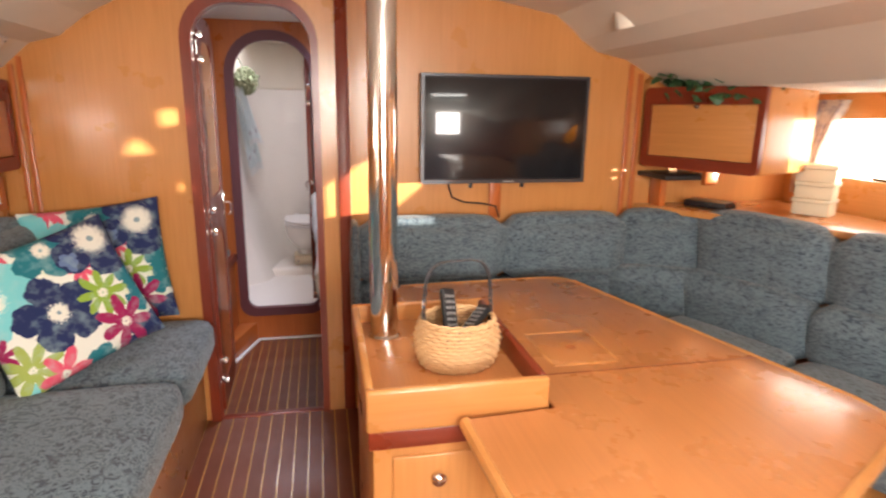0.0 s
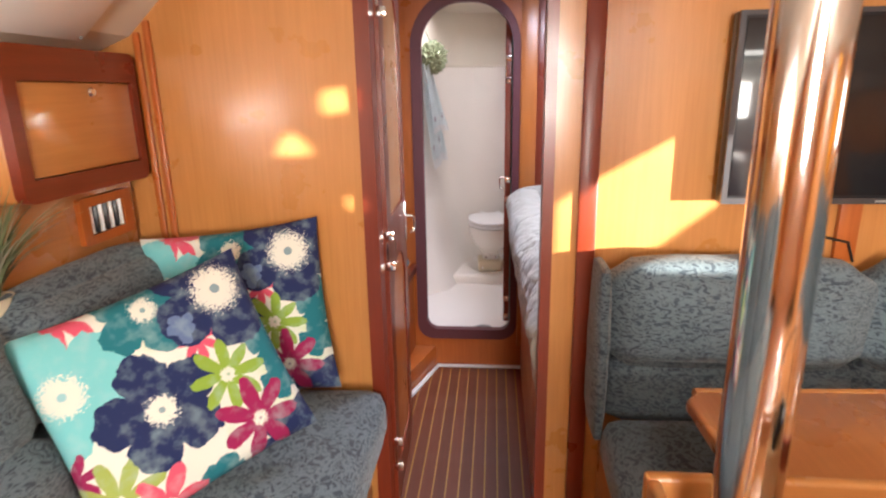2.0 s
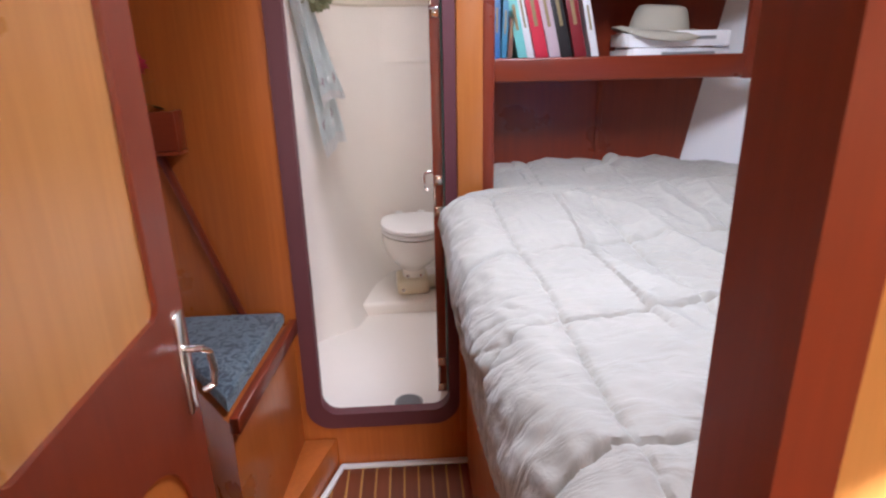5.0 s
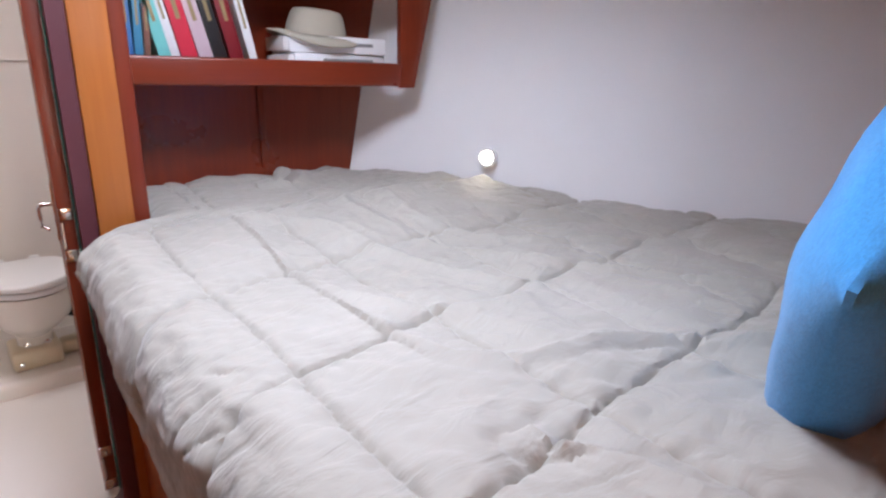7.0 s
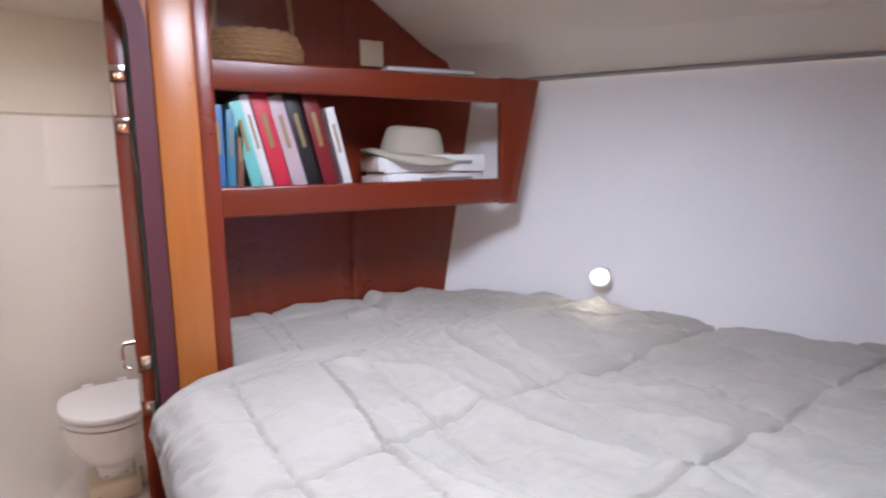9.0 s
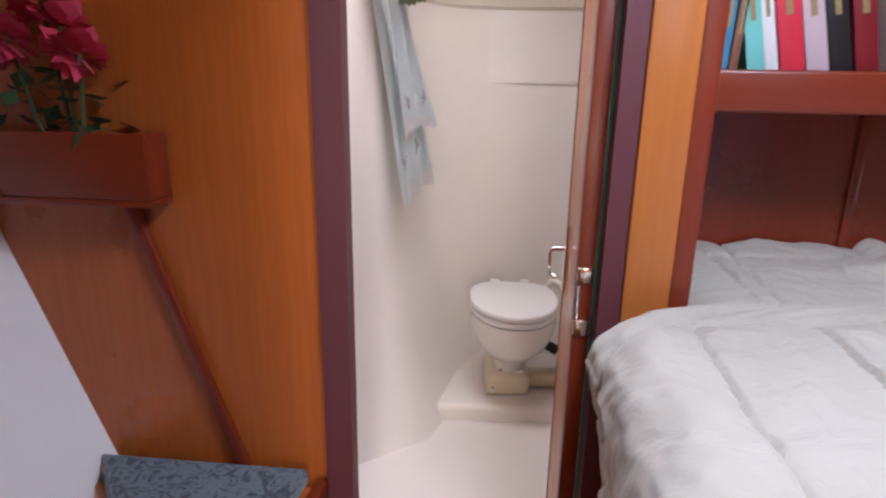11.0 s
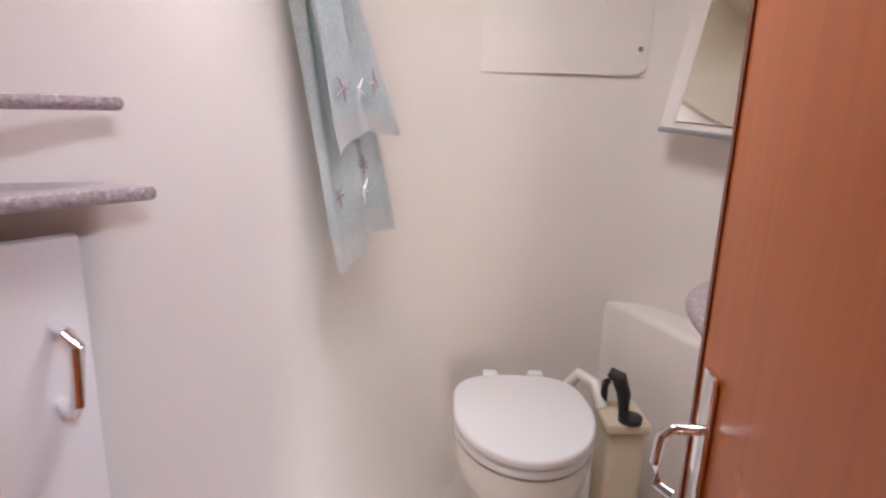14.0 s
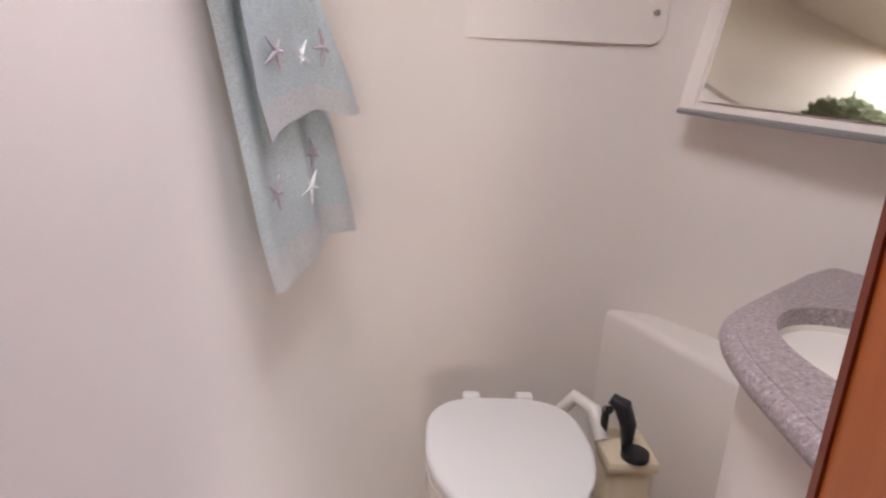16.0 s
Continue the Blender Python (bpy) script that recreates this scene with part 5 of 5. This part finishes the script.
# ---- toilet compartment things ----
def toilet():
    t = holder("marine_toilet", "white marine toilet with closed lid and bisque hand pump", "toilet", pose(0.042, 2.20, 0.225, 0, 0, 4))

    def seat_outline(k, n=40):
        out = []
        for i in range(n):
            a = 2 * math.pi * i / n
            x, y = math.cos(a), math.sin(a)
            if y > 0:
                x = math.copysign(abs(x) ** 0.7, x)
                px, py = 0.150 * x, 0.155 * y ** 0.6
            else:
                px, py = 0.152 * x, 0.200 * y
            out.append((px * k, py * k))
        return out
    put("lid", bm_prism(seat_outline(1.0), 0.345, 0.367, 0.008, 3), WHITE, t)
    put("seat", bm_prism(seat_outline(0.985), 0.322, 0.342, 0.006, 3), WHITE, t)
    bm = bmesh.new()
    rings = []
    for z, k, dy in ((0.318, 1.0, 0), (0.29, 1.01, 0), (0.25, 0.96, 0), (0.20, 0.82, 0.01), (0.16, 0.62, 0.03), (0.13, 0.45, 0.05), (0.115, 0.38, 0.055)):
        rings.append([bm.verts.new((x * k, y * k + dy, z)) for x, y in seat_outline(0.97)])
    for a, b in zip(rings, rings[1:]):
        for i in range(40):
            bm.faces.new((a[i], a[(i + 1) % 40], b[(i + 1) % 40], b[i]))
    bm.faces.new(rings[0])
    bm.faces.new(rings[-1])
    put("bowl", bm, CERAMIC, t)
    put("neck", bm_lathe([(0.062, 0.05), (0.055, 0.08), (0.060, 0.125)], 28, 1, 0.9), CERAMIC, t, pose(0, 0.05, 0))
    put("base", bm_box(-0.085, 0.07, -0.035, 0.13, 0.0, 0.075, 0.014, 3), BISQUE, t)
    put("pipe_base", bm_box(0.07, 0.20, 0.02, 0.10, 0.0, 0.055, 0.02, 3), BISQUE, t)
    put("pump_body", bm_box(0.195, 0.285, 0.01, 0.11, 0.0, 0.30, 0.018, 3), BISQUE, t)
    put("pump_top", bm_box(0.19, 0.29, 0.0, 0.12, 0.30, 0.325, 0.008), BISQUE, t)
    put("pump_seal", bm_lathe([(0.026, 0), (0.026, 0.012), (0.014, 0.014)], 20), BLACK, t, pose(0.245, 0.02, 0.325))
    put("pump_handle", bm_tube([(0.24, 0.05, 0.325), (0.24, 0.06, 0.37), (0.225, 0.06, 0.41), (0.205, 0.07, 0.42)], [0.010, 0.016, 0.018, 0.012], 10), BLACK, t)
    put("valve_lever", bm_tube([(0.205, 0.09, 0.33), (0.205, 0.09, 0.385), (0.20, 0.06, 0.40)], 0.008, 8), BLACK, t)
    put("hose", bm_tube([(0.20, 0.08, 0.32), (0.19, 0.12, 0.365), (0.16, 0.15, 0.375), (0.13, 0.16, 0.33), (0.12, 0.16, 0.25)], 0.015, 10), CERAMIC, t)
    put("lower_hose", bm_tube([(0.19, 0.14, 0.10), (0.13, 0.15, 0.13), (0.06, 0.14, 0.12)], 0.020, 10), BLACK, t)
    for x, z in ((-0.035, 0.10), (0.03, 0.10), (-0.06, 0.03), (0.18, 0.03)):
        put("bolt", bm_lathe([(0.009, 0), (0.009, 0.006), (0.005, 0.008)], 12), CHROME, t, pose(x, -0.037 if x != 0.18 else 0.018, z, 90))
    for x in (-0.055, 0.055):
        put("lid_hinge", bm_box(x - 0.018, x + 0.018, 0.148, 0.172, 0.335, 0.372, 0.006), WHITE, t)
    return t


def towel(name, label, top, bottom, wt, wb, z0, z1, out, group, seed):
    """Hanging hand towel: gathered at the top, spread and waved below, with a woven border."""
    t = holder(name, label, "towel", None, group)
    a, b = Vector(top), Vector(bottom)
    n, k = 26, 34
    nrm = Vector((0.93, -0.36, 0))
    rows = []
    for j in range(k + 1):
        u = j / k
        c = a.lerp(b, u)
        w = wt + (wb - wt) * min(1, u * 1.15)
        row = []
        for i in range(n + 1):
            v = i / n - 0.5
            fold = (0.016 * (1 - u) + 0.006) * math.sin(v * 14 + seed + u * 1.5) + 0.006 * math.sin(v * 5 + 3 * u + seed)
            sag = 0.030 * v * u + 0.012 * math.sin(v * 6 + seed)
            p = Vector((c.x, c.y, 0)) + Vector((0.32, 0.945, 0)) * (v * w) + nrm * (fold + out + 0.01 * u)
            row.append((p.x, p.y, z1 + (z0 - z1) * u + sag * u))
        rows.append(row)

    def sheet(j0, j1):
        bm = bmesh.new()
        g = [[bm.verts.new(p) for p in r] for r in rows[j0:j1 + 1]]
        for r, s in zip(g, g[1:]):
            for i in range(n):
                bm.faces.new((r[i], r[i + 1], s[i + 1], s[i]))
        bmesh.ops.solidify(bm, geom=bm.faces, thickness=0.005)
        return bm
    put("cloth", sheet(0, k - 3), TOWEL, t)
    put("border", sheet(k - 3, k), TOWEL_WHITE, t)
    # stitched sea stars above the border
    for si, (v, du) in enumerate(((-0.22, 7), (0.05, 6), (0.28, 8))):
        arms = []
        base = Vector(rows[k - du][int((v + 0.5) * n)]) + nrm * 0.0015
        for arm in range(5):
            an = 2 * math.pi * arm / 5 + si
            e = base + Vector((0.32, 0.945, 0)) * (0.026 * math.cos(an)) + Vector((0, 0, 0.026 * math.sin(an)))
            arms.append(bm_tube([base, base.lerp(e, 0.5), e], [0.003, 0.0025, 0.001], 5))
        put("stitched_star", bm_join(*arms), TOWEL_WHITE if si == 1 else STITCH, t)
    return t


def toilet_things():
    toilet()
    g = "hand towels on the wall"
    towel("hand_towel", "pale blue-green towel with white border hanging behind", (-0.360, 1.95, 0), (-0.292, 2.124, 0), 0.10, 0.235, 0.952, 1.54, 0.004, g, 0.4)
    towel("hand_towel", "pale blue-green towel with stitched sea stars and white border", (-0.362, 1.925, 0), (-0.296, 2.10, 0), 0.10, 0.225, 1.158, 1.55, 0.022, g, 2.0)
    l = holder("bath_puff", "sage green mesh bath puff hanging above the towels", "bath puff", pose(-0.31, 1.99, 1.59))
    rnd = random.Random(4)
    bm = bmesh.new()
    bmesh.ops.create_icosphere(bm, subdivisions=5, radius=0.085)
    for v in bm.verts:
        q = v.co * 55
        v.co *= 1 + 0.30 * noise.noise(q) + 0.16 * noise.noise(v.co * 22) + 0.22 * noise.noise(q * 2.6)
        v.co.y *= 1.3
    put("mesh_ball", bm, SAGE, l)
    put("cord", bm_tube([(0, 0, 0.06), (-0.02, 0.01, 0.12), (-0.04, 0.01, 0.16)], 0.003, 6), SAGE, l)
    # corner shelves on the port side
    outline = [(-0.455, 1.715), (-0.50, 1.66), (-0.60, 1.52), (-0.66, 1.30), (-0.88, 1.275), (-0.86, 1.52), (-0.72, 1.65), (-0.53, 1.735)]
    s = holder("corner_shelf", "grey speckled curved shelf with a rail above it", "shelf")
    put("board", bm_prism(outline, 1.098, 1.116, 0.006), COUNTER, s)
    s2 = holder("rail_shelf", "pale fiddle rail above the corner shelf", "rail")
    put("rail", bm_prism([(-0.475, 1.70), (-0.52, 1.65), (-0.61, 1.52), (-0.67, 1.30), (-0.70, 1.30), (-0.64, 1.53), (-0.55, 1.67), (-0.50, 1.715)], 1.200, 1.216, 0.005), COUNTER, s2)
    p = holder("flower_pot", "blue pot with pink flowers on the corner shelf", "plant", pose(-0.66, 1.47, 1.116))
    put("pot", bm_prism([(-0.045, -0.045), (0.045, -0.045), (0.045, 0.045), (-0.045, 0.045)], 0, 0.135, 0.008), POT, p)
    put("rim", bm_box(-0.052, 0.052, -0.052, 0.052, 0.118, 0.138, 0.005), POT, p)
    put("stem", bm_join(*[bm_tube([(0, 0, 0.12), (0.01 * k, 0.005 * k, 0.2), (0.025 * k, 0.01 * k, 0.26 + 0.01 * k)], 0.004, 6) for k in (-1, 0, 1)]), LEAF, p)
    bm = bmesh.new()
    for _ in range(90):
        c = Vector((rnd.gauss(0, 0.035), rnd.gauss(0, 0.035), rnd.gauss(0.26, 0.025)))
        d = Vector((rnd.gauss(0, 1), rnd.gauss(0, 1), rnd.gauss(0, 1))).normalized()
        sd = d.cross(Vector((0.3, 0.2, 0.9))).normalized() * 0.012
        bm.faces.new([bm.verts.new(q) for q in (c, c + d * 0.012 + sd, c + d * 0.026, c + d * 0.012 - sd)])
    tagged(put("petals", bm, PINK, p, smooth=False), kind="stuff")
    lk = holder("vanity_locker", "white locker front with a chrome pull handle", "cabinet")
    put("door", bm_prism([(-0.535, 1.685), (-0.655, 1.52), (-0.70, 1.30), (-0.715, 1.30), (-0.67, 1.53), (-0.55, 1.70)], 0.45, 1.06, 0.004), WHITE, lk)
    put("handle", bm_tube([(-0.555, 1.655, 0.96), (-0.525, 1.635, 0.96), (-0.515, 1.635, 0.945), (-0.520, 1.63, 0.875), (-0.53, 1.635, 0.86), (-0.56, 1.655, 0.86)], 0.007, 10), CHROME, lk)
    # vanity with basin
    v = holder("wash_basin", "grey speckled counter with an oval basin cut-out", "wash basin")
    hole = [(0.44 + 0.118 * math.cos(a) - 0.02 * math.sin(a), 1.885 + 0.02 * math.cos(a) + 0.165 * math.sin(a)) for a in [2 * math.pi * i / 40 for i in range(40)]]
    edge = rounded([(0.26, 1.645), (0.242, 1.673), (0.243, 1.78), (0.246, 1.875), (0.263, 1.965), (0.298, 2.024), (0.40, 2.12), (0.50, 2.21)]) + [(0.572, 2.262), (0.86, 1.88), (0.86, 1.64)]
    put("counter_edge", bm_tube([(x + 0.013, y - 0.004, 0.921) for x, y in edge[:-2]], 0.0165, 10), COUNTER, v)
    edge = [(x + 0.013, y - 0.004) for x, y in edge[:-2]] + edge[-2:]
    plate("counter", edge, [hole], 0.034, Matrix.Translation((0, 0, 0.921)), COUNTER, v)
    bm = bmesh.new()
    cx, cy = 0.44, 1.885
    rings = []
    for k, z in ((1.0, 0.912), (0.96, 0.87), (0.85, 0.81), (0.6, 0.775), (0.2, 0.765)):
        rings.append([bm.verts.new((cx + (x - cx) * k, cy + (y - cy) * k, z)) for x, y in hole])
    for a, b in zip(rings, rings[1:]):
        for i in range(40):
            bm.faces.new((a[i], a[(i + 1) % 40], b[(i + 1) % 40], b[i]))
    bm.faces.new(rings[-1])
    put("bowl", bm, CERAMIC, v)
    put("cabinet", bm_prism([(0.28, 1.66), (0.272, 1.78), (0.276, 1.87), (0.292, 1.95), (0.325, 2.005), (0.42, 2.095), (0.51, 2.175), (0.57, 2.24), (0.85, 1.87), (0.85, 1.65)], 0.165, 0.903, 0.004), GEL, v)
    gl = tagged(put("tumbler", bm_lathe([(0.026, 0.0), (0.033, 0.10), (0.030, 0.10), (0.024, 0.006)], 24), GLASS, None, pose(0.60, 2.06, 0.9385)), "teal glass tumbler on the counter", "glass")
    # mirror cabinet on the outboard side
    c = holder("mirror_cabinet", "slanted white cabinet with mirror doors", "cabinet")
    d = Vector((0.37, -0.50, -0.035)).normalized()
    o = Vector((0.337, 2.435, 1.18))
    prof = [(0.0, 0.0), (0.004, 0.03), (0.100, 0.365), (0.24, 0.365), (0.24, 0.0)]    # outboard, up
    outb = Vector((0.804, 0.595, 0))
    for name, s0, s1, mat, q in (("frame", 0.0, 0.030, GEL, prof), ("body", 0.031, 0.70, GEL, prof)):
        bm = bmesh.new()
        ends = []
        for s in (s0, s1):
            ends.append([bm.verts.new(o + d * s + outb * a + Vector((0, 0, b))) for a, b in q])
        m = len(q)
        for i in range(m):
            bm.faces.new((ends[0][i], ends[0][(i + 1) % m], ends[1][(i + 1) % m], ends[1][i]))
        bm.faces.new(ends[0])
        bm.faces.new(ends[1])
        put(name, bm, mat, c)
    bm = bmesh.new()
    pa, pb = Vector(o) + outb * 0.004 + Vector((0, 0, 0.022)), Vector(o) + outb * 0.100 + Vector((0, 0, 0.36))
    off = -outb * 0.006
    bm.faces.new([bm.verts.new(x) for x in (pa + d * 0.04 + off, pa + d * 0.36 + off, pb + d * 0.36 + off, pb + d * 0.04 + off)])
    put("mirror_door", bm, MIRROR, c)
    bm = bmesh.new()
    bm.faces.new([bm.verts.new(x) for x in (pa + d * 0.365 + off, pa + d * 0.68 + off, pb + d * 0.68 + off, pb + d * 0.365 + off)])
    put("mirror_door", bm, MIRROR, c)
    put("bottom_rail", bm_tube([o + d * 0.0 - outb * 0.002, o + d * 0.7 - outb * 0.002], 0.006, 6), GREY, c)


forward(toilet_things)


# ---- cabin soles ----
sole("floor", -0.62, 1.30, -4.3, -0.004, 0.0, "glossy teak and holly striped cabin sole", 0.058, 0.01)
forward(lambda: sole("floor_forward", -0.42, 0.20, -0.236, 1.224, 0.0, "glossy teak and holly striped sole of the forward cabin", 0.047, 0.03))
structure(put("threshold", bm_box(-0.262, 0.212, -0.004, 0.034, -0.03, 0.003, 0.001), RED_X), "dark threshold strip in the doorway", "trim")
structure(put("ground", bm_box(-1.7, 2.9, -4.5, 3.7, -0.50, -0.46, 0), PANEL_RED, smooth=False), "underside of the cabin sole", "floor")
